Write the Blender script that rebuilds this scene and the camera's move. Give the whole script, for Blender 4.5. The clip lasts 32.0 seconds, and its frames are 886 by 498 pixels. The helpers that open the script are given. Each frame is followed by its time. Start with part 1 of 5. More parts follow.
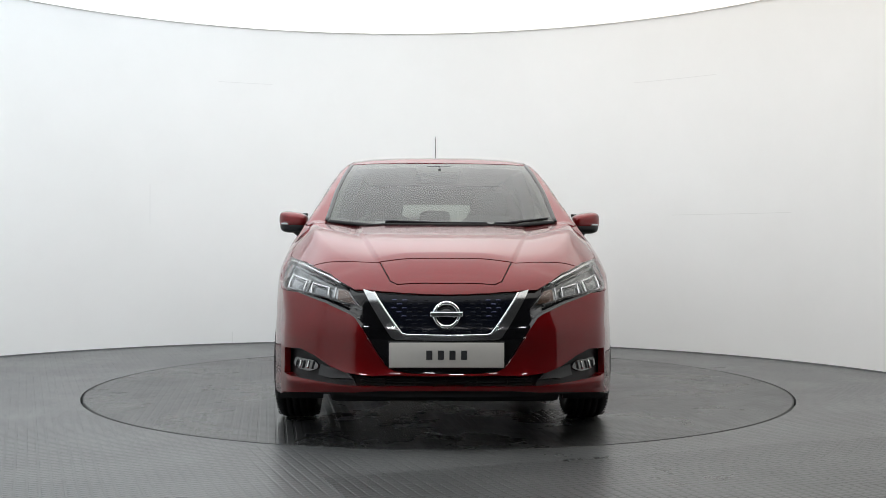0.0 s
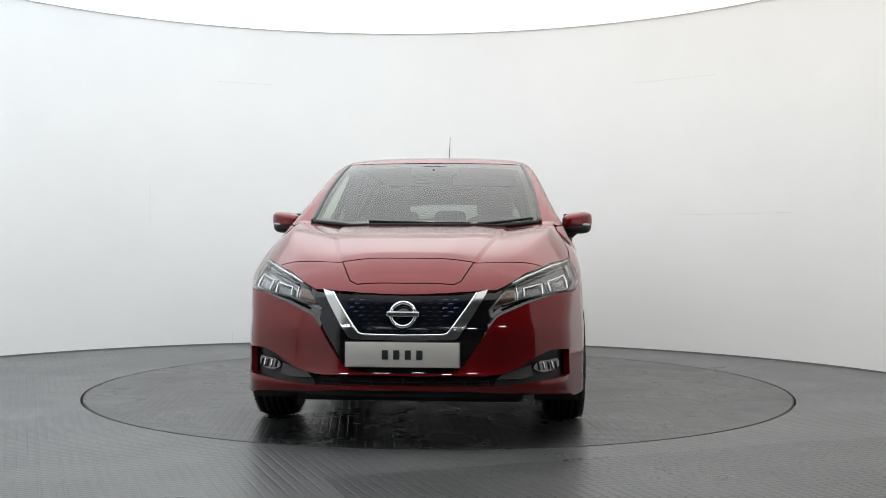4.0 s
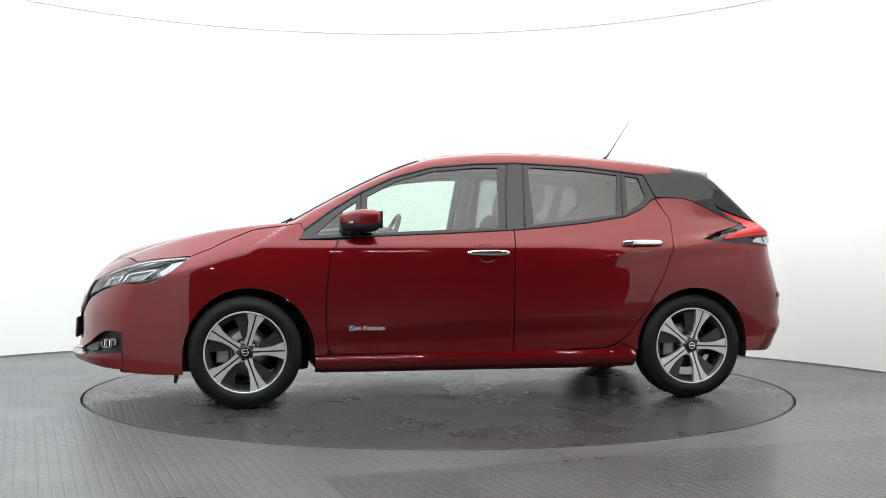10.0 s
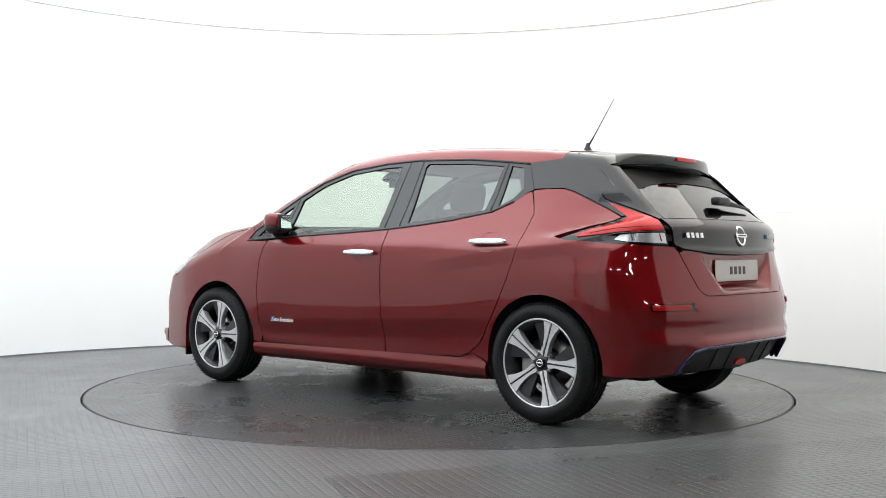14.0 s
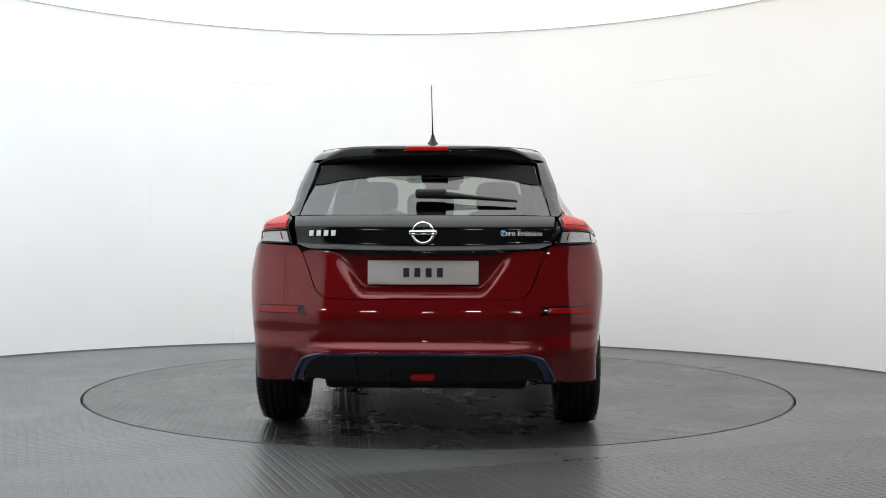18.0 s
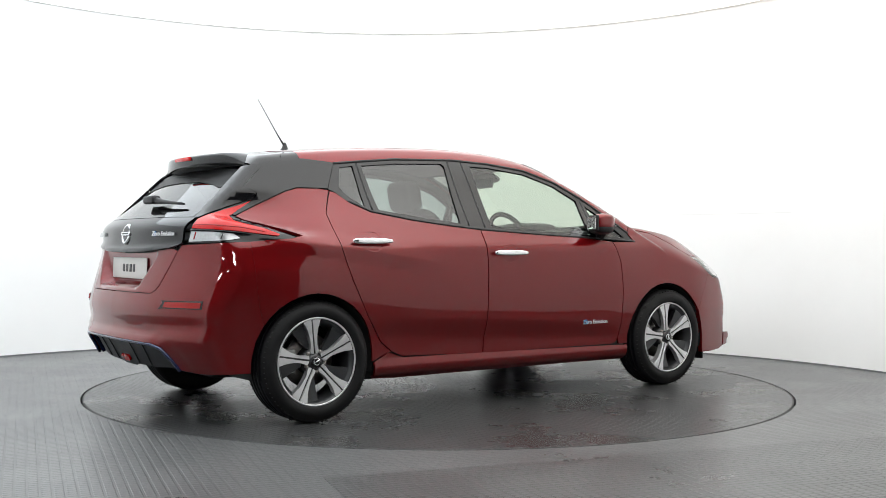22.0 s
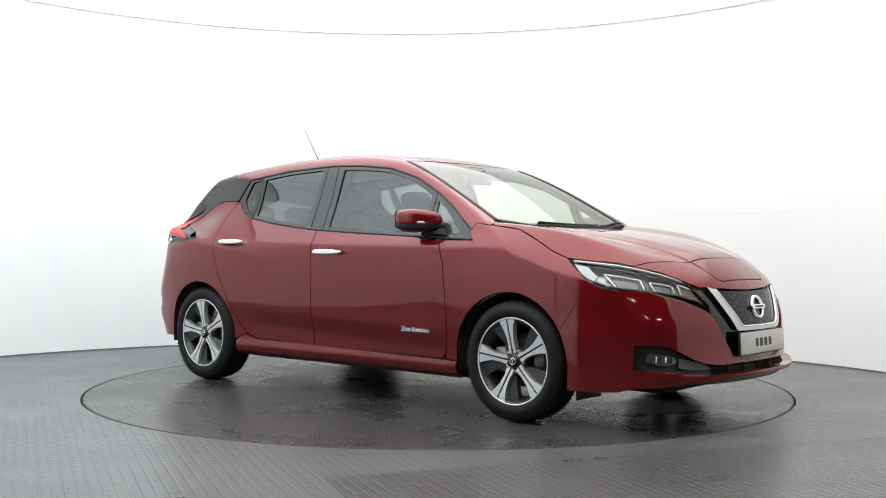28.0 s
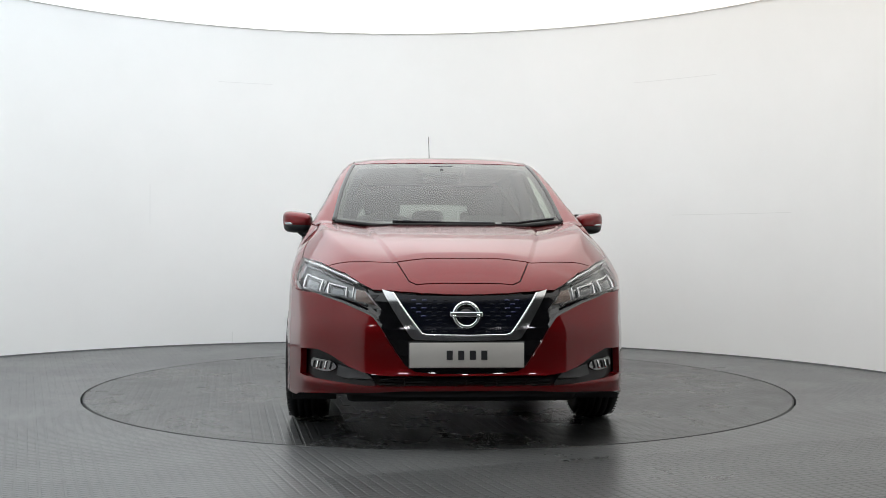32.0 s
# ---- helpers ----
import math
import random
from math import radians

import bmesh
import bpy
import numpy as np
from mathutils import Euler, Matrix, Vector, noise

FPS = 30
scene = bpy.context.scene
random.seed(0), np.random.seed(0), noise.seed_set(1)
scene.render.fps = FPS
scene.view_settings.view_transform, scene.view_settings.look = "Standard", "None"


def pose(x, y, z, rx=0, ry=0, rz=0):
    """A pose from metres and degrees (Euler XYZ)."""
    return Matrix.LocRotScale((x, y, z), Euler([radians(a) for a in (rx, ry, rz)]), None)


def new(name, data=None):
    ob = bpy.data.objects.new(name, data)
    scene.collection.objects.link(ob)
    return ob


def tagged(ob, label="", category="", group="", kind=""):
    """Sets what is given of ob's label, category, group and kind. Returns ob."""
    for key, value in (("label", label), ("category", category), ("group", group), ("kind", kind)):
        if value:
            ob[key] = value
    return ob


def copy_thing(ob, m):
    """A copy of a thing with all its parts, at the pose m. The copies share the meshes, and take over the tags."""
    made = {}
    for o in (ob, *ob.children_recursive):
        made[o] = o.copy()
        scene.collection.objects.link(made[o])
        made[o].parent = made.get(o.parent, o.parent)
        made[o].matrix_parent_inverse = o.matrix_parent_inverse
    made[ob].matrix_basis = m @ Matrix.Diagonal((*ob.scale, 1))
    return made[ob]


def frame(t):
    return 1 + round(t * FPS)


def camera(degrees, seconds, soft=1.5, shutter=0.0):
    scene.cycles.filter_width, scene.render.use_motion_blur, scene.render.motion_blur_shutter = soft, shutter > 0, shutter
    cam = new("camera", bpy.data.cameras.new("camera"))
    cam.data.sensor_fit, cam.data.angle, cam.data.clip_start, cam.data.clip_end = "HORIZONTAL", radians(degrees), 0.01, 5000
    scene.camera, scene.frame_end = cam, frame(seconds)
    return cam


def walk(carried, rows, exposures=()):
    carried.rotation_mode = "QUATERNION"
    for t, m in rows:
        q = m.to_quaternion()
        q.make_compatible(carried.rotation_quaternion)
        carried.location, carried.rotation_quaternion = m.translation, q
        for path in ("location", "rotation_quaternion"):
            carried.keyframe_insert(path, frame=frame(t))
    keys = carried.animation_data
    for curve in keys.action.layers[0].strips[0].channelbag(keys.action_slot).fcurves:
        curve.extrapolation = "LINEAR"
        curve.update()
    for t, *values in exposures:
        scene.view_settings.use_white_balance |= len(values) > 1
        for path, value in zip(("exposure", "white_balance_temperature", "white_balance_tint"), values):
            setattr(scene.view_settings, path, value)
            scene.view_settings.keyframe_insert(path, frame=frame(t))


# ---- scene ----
from mathutils.geometry import delaunay_2d_cdt

cam = camera(45.67, 32.0, soft=0.85)
EYE = pose(0, -7.031, 0.923, 90 - 0.119, -0.202, -0.209)
# the clip's camera brightens its picture while the car stands broadside
LIGHTER = [(0, -0.08), (4.5, -0.08), (6, -0.04), (8, 0.24), (9.5, 0.46), (11, 0.56), (13, 0.5), (15.5, 0.34), (18, 0.08), (20, 0.2), (22, 0.44), (24.5, 0.56), (27, 0.48), (29, 0.24), (31, -0.04), (32, -0.08)]
walk(cam, [(0, EYE), (32, EYE)], LIGHTER)

# ---- light ----
world = bpy.data.worlds.new("studio_dark")
world.use_nodes = True
world.node_tree.nodes["Background"].inputs[0].default_value = (0.5, 0.52, 0.55, 1)
world.node_tree.nodes["Background"].inputs[1].default_value = 0.02
scene.world = world
CEIL = 2.15
CEIL_EDGE = 1.25
WC, WR, WH = (-0.444, -0.935), 4.09, 2.985
HALL = 52.0


# ---- materials ----
def mat(name, color, rough=0.5, metal=0.0, coat=0.0, grain=0.0, grain_scale=60.0, bump=0.0, bump_scale=300.0, coat_rough=0.03, spec=0.5):
    m = bpy.data.materials.new(name)
    m.use_nodes = True
    nt = m.node_tree
    b = nt.nodes["Principled BSDF"]
    b.inputs["Base Color"].default_value = (*color, 1)
    b.inputs["Roughness"].default_value = rough
    b.inputs["Metallic"].default_value = metal
    b.inputs["Coat Weight"].default_value = coat
    b.inputs["Coat Roughness"].default_value = coat_rough
    b.inputs["Specular IOR Level"].default_value = spec
    tc = nt.nodes.new("ShaderNodeTexCoord")
    if grain:
        n = nt.nodes.new("ShaderNodeTexNoise")
        n.inputs["Scale"].default_value = grain_scale
        n.inputs["Detail"].default_value = 6
        nt.links.new(tc.outputs["Object"], n.inputs["Vector"])
        r = nt.nodes.new("ShaderNodeMapRange")
        r.inputs["To Min"].default_value = 1 - grain
        r.inputs["To Max"].default_value = 1 + grain
        nt.links.new(n.outputs["Fac"], r.inputs["Value"])
        x = nt.nodes.new("ShaderNodeVectorMath")
        x.operation = "SCALE"
        x.inputs[0].default_value = color
        nt.links.new(r.outputs["Result"], x.inputs["Scale"])
        nt.links.new(x.outputs["Vector"], b.inputs["Base Color"])
    if bump:
        n = nt.nodes.new("ShaderNodeTexNoise")
        n.inputs["Scale"].default_value = bump_scale
        n.inputs["Detail"].default_value = 4
        nt.links.new(tc.outputs["Object"], n.inputs["Vector"])
        k = nt.nodes.new("ShaderNodeBump")
        k.inputs["Strength"].default_value = bump
        k.inputs["Distance"].default_value = 0.002
        nt.links.new(n.outputs["Fac"], k.inputs["Height"])
        nt.links.new(k.outputs["Normal"], b.inputs["Normal"])
    return m


def glow(name, color, strength):
    m = bpy.data.materials.new(name)
    m.use_nodes = True
    b = m.node_tree.nodes["Principled BSDF"]
    b.inputs["Base Color"].default_value = (*color, 1)
    b.inputs["Emission Color"].default_value = (*color, 1)
    b.inputs["Emission Strength"].default_value = strength
    return m


def ceiling_material():
    """Back-lit fabric: brightest over the turntable, warmer towards one side."""
    m = bpy.data.materials.new("luminous_ceiling_fabric")
    m.use_nodes = True
    nt = m.node_tree
    b = nt.nodes["Principled BSDF"]
    b.inputs["Base Color"].default_value = (0.8, 0.8, 0.8, 1)
    tc = nt.nodes.new("ShaderNodeTexCoord")
    sub = nt.nodes.new("ShaderNodeVectorMath")
    sub.operation = "SUBTRACT"
    sub.inputs[1].default_value = (WC[0], WC[1], WH)
    ln = nt.nodes.new("ShaderNodeVectorMath")
    ln.operation = "LENGTH"
    r = nt.nodes.new("ShaderNodeMapRange")
    r.interpolation_type = "SMOOTHSTEP"
    r.inputs["From Min"].default_value, r.inputs["From Max"].default_value = 1.8, 3.7
    r.inputs["To Min"].default_value, r.inputs["To Max"].default_value = CEIL, CEIL_EDGE
    sx = nt.nodes.new("ShaderNodeSeparateXYZ")
    w = nt.nodes.new("ShaderNodeMapRange")
    w.inputs["From Min"].default_value, w.inputs["From Max"].default_value = -3.5, 3.2
    c = nt.nodes.new("ShaderNodeMix")
    c.data_type = "RGBA"
    c.inputs["A"].default_value = (1.05, 1.15, 1.22, 1)
    c.inputs["B"].default_value = (0.95, 0.915, 0.85, 1)
    nt.links.new(tc.outputs["Object"], sub.inputs[0])
    nt.links.new(sub.outputs[0], ln.inputs[0])
    nt.links.new(ln.outputs["Value"], r.inputs["Value"])
    nt.links.new(tc.outputs["Object"], sx.inputs[0])
    nt.links.new(sx.outputs["X"], w.inputs["Value"])
    nt.links.new(w.outputs["Result"], c.inputs["Factor"])
    nt.links.new(c.outputs["Result"], b.inputs["Emission Color"])
    nt.links.new(r.outputs["Result"], b.inputs["Emission Strength"])
    return m


def glass(name, tint, dark, ior=1.5, gain=1.6):
    """A thin pane: tinted see-through with a mirror-like gloss on top."""
    m = bpy.data.materials.new(name)
    m.use_nodes = True
    nt = m.node_tree
    nt.nodes.remove(nt.nodes["Principled BSDF"])
    tr = nt.nodes.new("ShaderNodeBsdfTransparent")
    tr.inputs["Color"].default_value = (tint[0] * dark, tint[1] * dark, tint[2] * dark, 1)
    gl = nt.nodes.new("ShaderNodeBsdfGlossy")
    gl.inputs["Roughness"].default_value = 0.01
    gl.inputs["Color"].default_value = (1, 1, 1, 1)
    lw = nt.nodes.new("ShaderNodeLayerWeight")
    lw.inputs["Blend"].default_value = 0.5
    pw = nt.nodes.new("ShaderNodeMath")
    pw.operation, pw.inputs[1].default_value = "POWER", 5
    f0 = ((ior - 1) / (ior + 1)) ** 2
    ml = nt.nodes.new("ShaderNodeMath")
    ml.operation = "MULTIPLY_ADD"
    ml.inputs[1].default_value, ml.inputs[2].default_value = 1 - f0, f0 * gain
    mx = nt.nodes.new("ShaderNodeMixShader")
    nt.links.new(lw.outputs["Facing"], pw.inputs[0])
    nt.links.new(pw.outputs[0], ml.inputs[0])
    nt.links.new(ml.outputs[0], mx.inputs["Fac"])
    nt.links.new(tr.outputs[0], mx.inputs[1])
    nt.links.new(gl.outputs[0], mx.inputs[2])
    nt.links.new(mx.outputs[0], nt.nodes["Material Output"].inputs["Surface"])
    return m


def paint_material():
    """Deep red metallic paint with flakes under clear coat."""
    m = mat("red_metallic_paint", (0.15, 0.003, 0.006), 0.32, 0.45, 1.0, coat_rough=0.008, spec=0.1)
    nt = m.node_tree
    b = nt.nodes["Principled BSDF"]
    b.inputs["Coat IOR"].default_value = 1.5
    b.inputs["Specular Tint"].default_value = (0.6, 0.25, 0.25, 1)
    tc = nt.nodes.new("ShaderNodeTexCoord")
    v = nt.nodes.new("ShaderNodeTexVoronoi")
    v.inputs["Scale"].default_value = 900
    r = nt.nodes.new("ShaderNodeMapRange")
    r.inputs["To Min"].default_value = 0.8
    r.inputs["To Max"].default_value = 1.2
    x = nt.nodes.new("ShaderNodeVectorMath")
    x.operation = "SCALE"
    x.inputs[0].default_value = (0.14, 0.003, 0.0045)
    nt.links.new(tc.outputs["Object"], v.inputs["Vector"])
    nt.links.new(v.outputs["Color"], r.inputs["Value"])
    nt.links.new(r.outputs["Result"], x.inputs["Scale"])
    nt.links.new(x.outputs["Vector"], b.inputs["Base Color"])
    return m


def wall_material():
    m = mat("white_painted_panel", (0.86, 0.86, 0.85), 0.55)
    nt = m.node_tree
    b = nt.nodes["Principled BSDF"]
    tc = nt.nodes.new("ShaderNodeTexCoord")
    n = nt.nodes.new("ShaderNodeTexNoise")
    n.inputs["Scale"].default_value = 0.9
    n.inputs["Detail"].default_value = 8
    n.inputs["Roughness"].default_value = 0.6
    c = nt.nodes.new("ShaderNodeValToRGB")
    c.color_ramp.elements[0].position, c.color_ramp.elements[0].color = 0.25, (0.87, 0.87, 0.86, 1)
    c.color_ramp.elements[1].position, c.color_ramp.elements[1].color = 0.75, (0.92, 0.92, 0.915, 1)
    nt.links.new(tc.outputs["Object"], n.inputs["Vector"])
    nt.links.new(n.outputs["Fac"], c.inputs["Fac"])
    nt.links.new(c.outputs["Color"], b.inputs["Base Color"])
    f = nt.nodes.new("ShaderNodeTexNoise")
    f.inputs["Scale"].default_value = 3.0
    f.inputs["Detail"].default_value = 5
    k = nt.nodes.new("ShaderNodeBump")
    k.inputs["Strength"].default_value = 0.15
    k.inputs["Distance"].default_value = 0.004
    nt.links.new(tc.outputs["Object"], f.inputs["Vector"])
    nt.links.new(f.outputs["Fac"], k.inputs["Height"])
    nt.links.new(k.outputs["Normal"], b.inputs["Normal"])
    return m


def floor_material(name, turned, tread, gloss, low, high, scuffs):
    """Grey rubber sheet with a raised tread of short bars in rows, scuffed and worn smooth in places."""
    m = mat(name, (0.1, 0.103, 0.105), gloss)
    nt = m.node_tree
    b = nt.nodes["Principled BSDF"]
    tc = nt.nodes.new("ShaderNodeTexCoord")

    def turn(angle, scale=(1, 1, 1)):
        q = nt.nodes.new("ShaderNodeMapping")
        q.vector_type = "TEXTURE"
        q.inputs["Rotation"].default_value = (0, 0, radians(angle))
        q.inputs["Scale"].default_value = scale
        nt.links.new(tc.outputs["Object"], q.inputs["Vector"])
        return q

    def noise(scale, detail, rough, vector):
        q = nt.nodes.new("ShaderNodeTexNoise")
        q.inputs["Scale"].default_value = scale
        q.inputs["Detail"].default_value = detail
        q.inputs["Roughness"].default_value = rough
        nt.links.new(vector, q.inputs["Vector"])
        return q

    def ranged(value, a, z, c, d, smooth=True):
        q = nt.nodes.new("ShaderNodeMapRange")
        q.interpolation_type = "SMOOTHSTEP" if smooth else "LINEAR"
        q.inputs["From Min"].default_value, q.inputs["From Max"].default_value = a, z
        q.inputs["To Min"].default_value, q.inputs["To Max"].default_value = c, d
        nt.links.new(value, q.inputs["Value"])
        return q.outputs["Result"]

    def op(kind, x, y):
        q = nt.nodes.new("ShaderNodeMath")
        q.operation = kind
        for k, v in ((0, x), (1, y)):
            if isinstance(v, (int, float)):
                q.inputs[k].default_value = v
            else:
                nt.links.new(v, q.inputs[k])
        return q.outputs[0]

    n1 = noise(1.3, 9, 0.62, tc.outputs["Object"])
    n2 = noise(60, 4, 0.6, tc.outputs["Object"])
    wet = ranged(noise(1.9, 7, 0.55, turn(30, (1.6, 0.8, 1)).outputs[0]).outputs["Fac"], 0.5, 0.66, 0, 1)
    # long thin scuffs in three directions, only here and there
    marks = None
    for k, angle in enumerate((12, -24, 63)):
        thin = ranged(noise(5.0, 3, 0.5, turn(angle, (1.7, 0.06, 1)).outputs[0]).outputs["Fac"], 0.645, 0.70, 0, 1)
        where = ranged(noise(1.1 + 0.4 * k, 3, 0.5, turn(40 * k).outputs[0]).outputs["Fac"], 0.5, 0.62, 0, 1)
        one = op("MULTIPLY", thin, where)
        marks = one if marks is None else op("MAXIMUM", marks, one)
    marks = op("MULTIPLY", marks, scuffs)
    # tread: short bars side by side in straight rows
    br = nt.nodes.new("ShaderNodeTexBrick")
    br.inputs["Scale"].default_value = 1.0
    br.inputs["Brick Width"].default_value = 0.045
    br.inputs["Row Height"].default_value = 0.034
    br.inputs["Mortar Size"].default_value = 0.0075
    br.inputs["Mortar Smooth"].default_value = 0.45
    br.offset = 0.0
    nt.links.new(turn(turned).outputs[0], br.inputs["Vector"])
    worn = op("MULTIPLY", ranged(n1.outputs["Fac"], 0.34, 0.6, 0.45, 1.0), tread)
    groove = op("MULTIPLY", br.outputs["Fac"], worn)
    c = nt.nodes.new("ShaderNodeValToRGB")
    c.color_ramp.elements[0].position, c.color_ramp.elements[0].color = 0.3, (low, low * 1.025, low * 1.04, 1)
    c.color_ramp.elements[1].position, c.color_ramp.elements[1].color = 0.72, (high, high * 1.015, high * 1.02, 1)
    nt.links.new(n1.outputs["Fac"], c.inputs["Fac"])
    gain = op("MULTIPLY", ranged(n2.outputs["Fac"], 0.3, 0.7, 0.86, 1.14), op("SUBTRACT", 1.0, op("MULTIPLY", groove, 0.3)))
    gain = op("ADD", op("MULTIPLY", gain, op("SUBTRACT", 1.0, op("MULTIPLY", wet, 0.22 * scuffs))), op("MULTIPLY", marks, 0.7))
    x = nt.nodes.new("ShaderNodeVectorMath")
    x.operation = "SCALE"
    nt.links.new(c.outputs["Color"], x.inputs[0])
    nt.links.new(gain, x.inputs["Scale"])
    nt.links.new(x.outputs["Vector"], b.inputs["Base Color"])
    ro = op("ADD", ranged(n1.outputs["Fac"], 0.3, 0.7, gloss - 0.06, gloss + 0.08, False), op("MULTIPLY", marks, 0.16))
    ro = op("SUBTRACT", ro, op("MULTIPLY", wet, 0.05 * scuffs))
    nt.links.new(ro, b.inputs["Roughness"])
    k = nt.nodes.new("ShaderNodeBump")
    k.inputs["Strength"].default_value = 1.0
    k.inputs["Distance"].default_value = 0.004
    k.invert = True
    nt.links.new(groove, k.inputs["Height"])
    k2 = nt.nodes.new("ShaderNodeBump")
    k2.inputs["Strength"].default_value = 0.015
    k2.inputs["Distance"].default_value = 0.003
    nt.links.new(n1.outputs["Fac"], k2.inputs["Height"])
    nt.links.new(k.outputs["Normal"], k2.inputs["Normal"])
    nt.links.new(k2.outputs["Normal"], b.inputs["Normal"])
    return m


PAINT = paint_material()
BLACK = mat("black_moulded_plastic", (0.009, 0.009, 0.010), 0.45, spec=0.35, grain=0.2, bump=0.15)
GLOSS = mat("gloss_black_trim", (0.005, 0.005, 0.006), 0.05, spec=0.5)
DARK = mat("dark_underbody", (0.008, 0.008, 0.008), 0.8, grain=0.3)
CHROME = mat("chrome", (0.82, 0.83, 0.84), 0.07, 1.0)
SATIN = mat("machined_alloy", (0.66, 0.66, 0.67), 0.42, 0.75, 0.3, grain=0.06, grain_scale=200)
GREY_ALLOY = mat("dark_grey_wheel_paint", (0.022, 0.023, 0.025), 0.35, 0.3, 0.3, grain=0.1)
RUBBER = mat("tyre_rubber", (0.008, 0.008, 0.0085), 0.55, spec=0.2, grain=0.25, grain_scale=40, bump=0.2)
PLATE = mat("plate_grey_white", (0.52, 0.50, 0.47), 0.35, grain=0.03)
INK = mat("dark_lettering", (0.02, 0.02, 0.022), 0.4)
BLUE = mat("deep_blue_gloss_trim", (0.006, 0.013, 0.08), 0.2, 0.3, 1.0)
GRILLE = mat("blue_black_grille_panel", (0.003, 0.004, 0.008), 0.14, spec=0.25, grain=0.5, grain_scale=35)
RED_LENS = mat("red_lens", (0.45, 0.005, 0.005), 0.2, 0, 0.35, grain=0.12, grain_scale=90, spec=0.25)
CLEAR_LENS = mat("clear_lens_reflector", (0.5, 0.51, 0.52), 0.22, 0.6, 0.5, grain=0.25, grain_scale=90)
REFLECTOR = mat("dark_red_reflector", (0.27, 0.004, 0.004), 0.12, spec=0.4)
SILVER = mat("silver_lettering", (0.72, 0.72, 0.73), 0.3, 0.3)
AMBER = mat("amber_reflector", (0.06, 0.028, 0.016), 0.2, 0.5, 1.0, grain=0.4, grain_scale=120)
FOG = mat("fog_lamp_reflector", (0.16, 0.16, 0.16), 0.16, 0.7, 0.4, grain=0.4, grain_scale=60)
PROJECTOR = mat("projector_glass", (0.10, 0.105, 0.11), 0.12, 0.5, 0.4, grain=0.3, grain_scale=40)
SATIN_CHROME = mat("satin_chrome", (0.52, 0.525, 0.53), 0.14, 1.0)
STEEL = mat("brake_steel", (0.35, 0.33, 0.31), 0.38, 1.0, grain=0.2)
CLOTH = mat("dark_seat_cloth", (0.026, 0.026, 0.028), 0.85, grain=0.15, grain_scale=5)
DASH = mat("dark_dashboard_plastic", (0.018, 0.018, 0.019), 0.6, grain=0.15, grain_scale=6)
LINER = mat("grey_headliner", (0.22, 0.215, 0.205), 0.9, grain=0.06, grain_scale=6)
GLASS = glass("green_tint_glass", (0.80, 0.93, 0.86), 0.93)
SCREEN = glass("windscreen_glass", (0.86, 0.90, 0.78), 0.84)
PRIVACY = glass("privacy_glass", (0.80, 0.9, 0.88), 0.33, gain=1.9)
LENS = glass("lamp_cover", (1, 1, 1), 0.97, 1.22)
MIRROR = mat("mirror_glass", (0.9, 0.9, 0.9), 0.02, 1.0)
WALL = wall_material()
FLOOR = floor_material("rubber_floor", 21.5, 0.55, 0.32, 0.08, 0.13, 0.35)
SHEET = floor_material("rubber_sheet", 21.5, 1.0, 0.31, 0.06, 0.102, 0.3)
DISC = floor_material("turntable_rubber", 8, 0.6, 0.28, 0.028, 0.052, 0.15)


# ---- mesh helpers ----
def part(name, bm, material, parent, label="", smooth=True):
    me = bpy.data.meshes.new(name)
    if smooth:
        for f in bm.faces:
            f.smooth = True
    bm.to_mesh(me)
    bm.free()
    me.materials.append(material)
    ob = new(name, me)
    ob.parent = parent
    if label:
        ob["label"] = label
    return ob


def mesh_part(name, verts, faces, material, parent, label="", normals=None, smooth=True):
    me = bpy.data.meshes.new(name)
    me.from_pydata([tuple(v) for v in verts], [], faces)
    me.update()
    me.polygons.foreach_set("use_smooth", [smooth] * len(me.polygons))
    if normals is not None:
        me.normals_split_custom_set_from_vertices([tuple(n) for n in normals])
    me.materials.append(material)
    ob = new(name, me)
    ob.parent = parent
    if label:
        ob["label"] = label
    return ob


def box_bm(size, at=(0, 0, 0), bevel=0.0, rot=None, seg=2, bm=None):
    bm = bm or bmesh.new()
    m = Matrix.Translation(at) @ (rot.to_matrix().to_4x4() if rot else Matrix()) @ Matrix.Diagonal((*size, 1))
    vs = bmesh.ops.create_cube(bm, size=1, matrix=m)["verts"]
    if bevel:
        es = list({e for v in vs for e in v.link_edges})
        bmesh.ops.bevel(bm, geom=es, offset=bevel, segments=seg, affect="EDGES", profile=0.6)
    return bm


def revolve(profile, steps, axis="x", bm=None, centre=(0, 0, 0)):
    """Turns (along, radius) pairs about an axis through centre."""
    bm = bm or bmesh.new()
    rings = []
    for k in range(steps):
        a = 2 * math.pi * k / steps
        ring = []
        for u, r in profile:
            c, s = r * math.cos(a), r * math.sin(a)
            p = (u, c, s) if axis == "x" else (c, u, s) if axis == "y" else (c, s, u)
            ring.append(bm.verts.new(Vector(p) + Vector(centre)))
        rings.append(ring)
    for k in range(steps):
        a, b = rings[k], rings[(k + 1) % steps]
        for i in range(len(profile) - 1):
            if profile[i][1] < 1e-6 and profile[i + 1][1] < 1e-6:
                continue
            try:
                bm.faces.new((a[i], a[i + 1], b[i + 1], b[i]))
            except ValueError:
                pass
    bmesh.ops.remove_doubles(bm, verts=bm.verts, dist=1e-6)
    bmesh.ops.recalc_face_normals(bm, faces=bm.faces)
    return bm


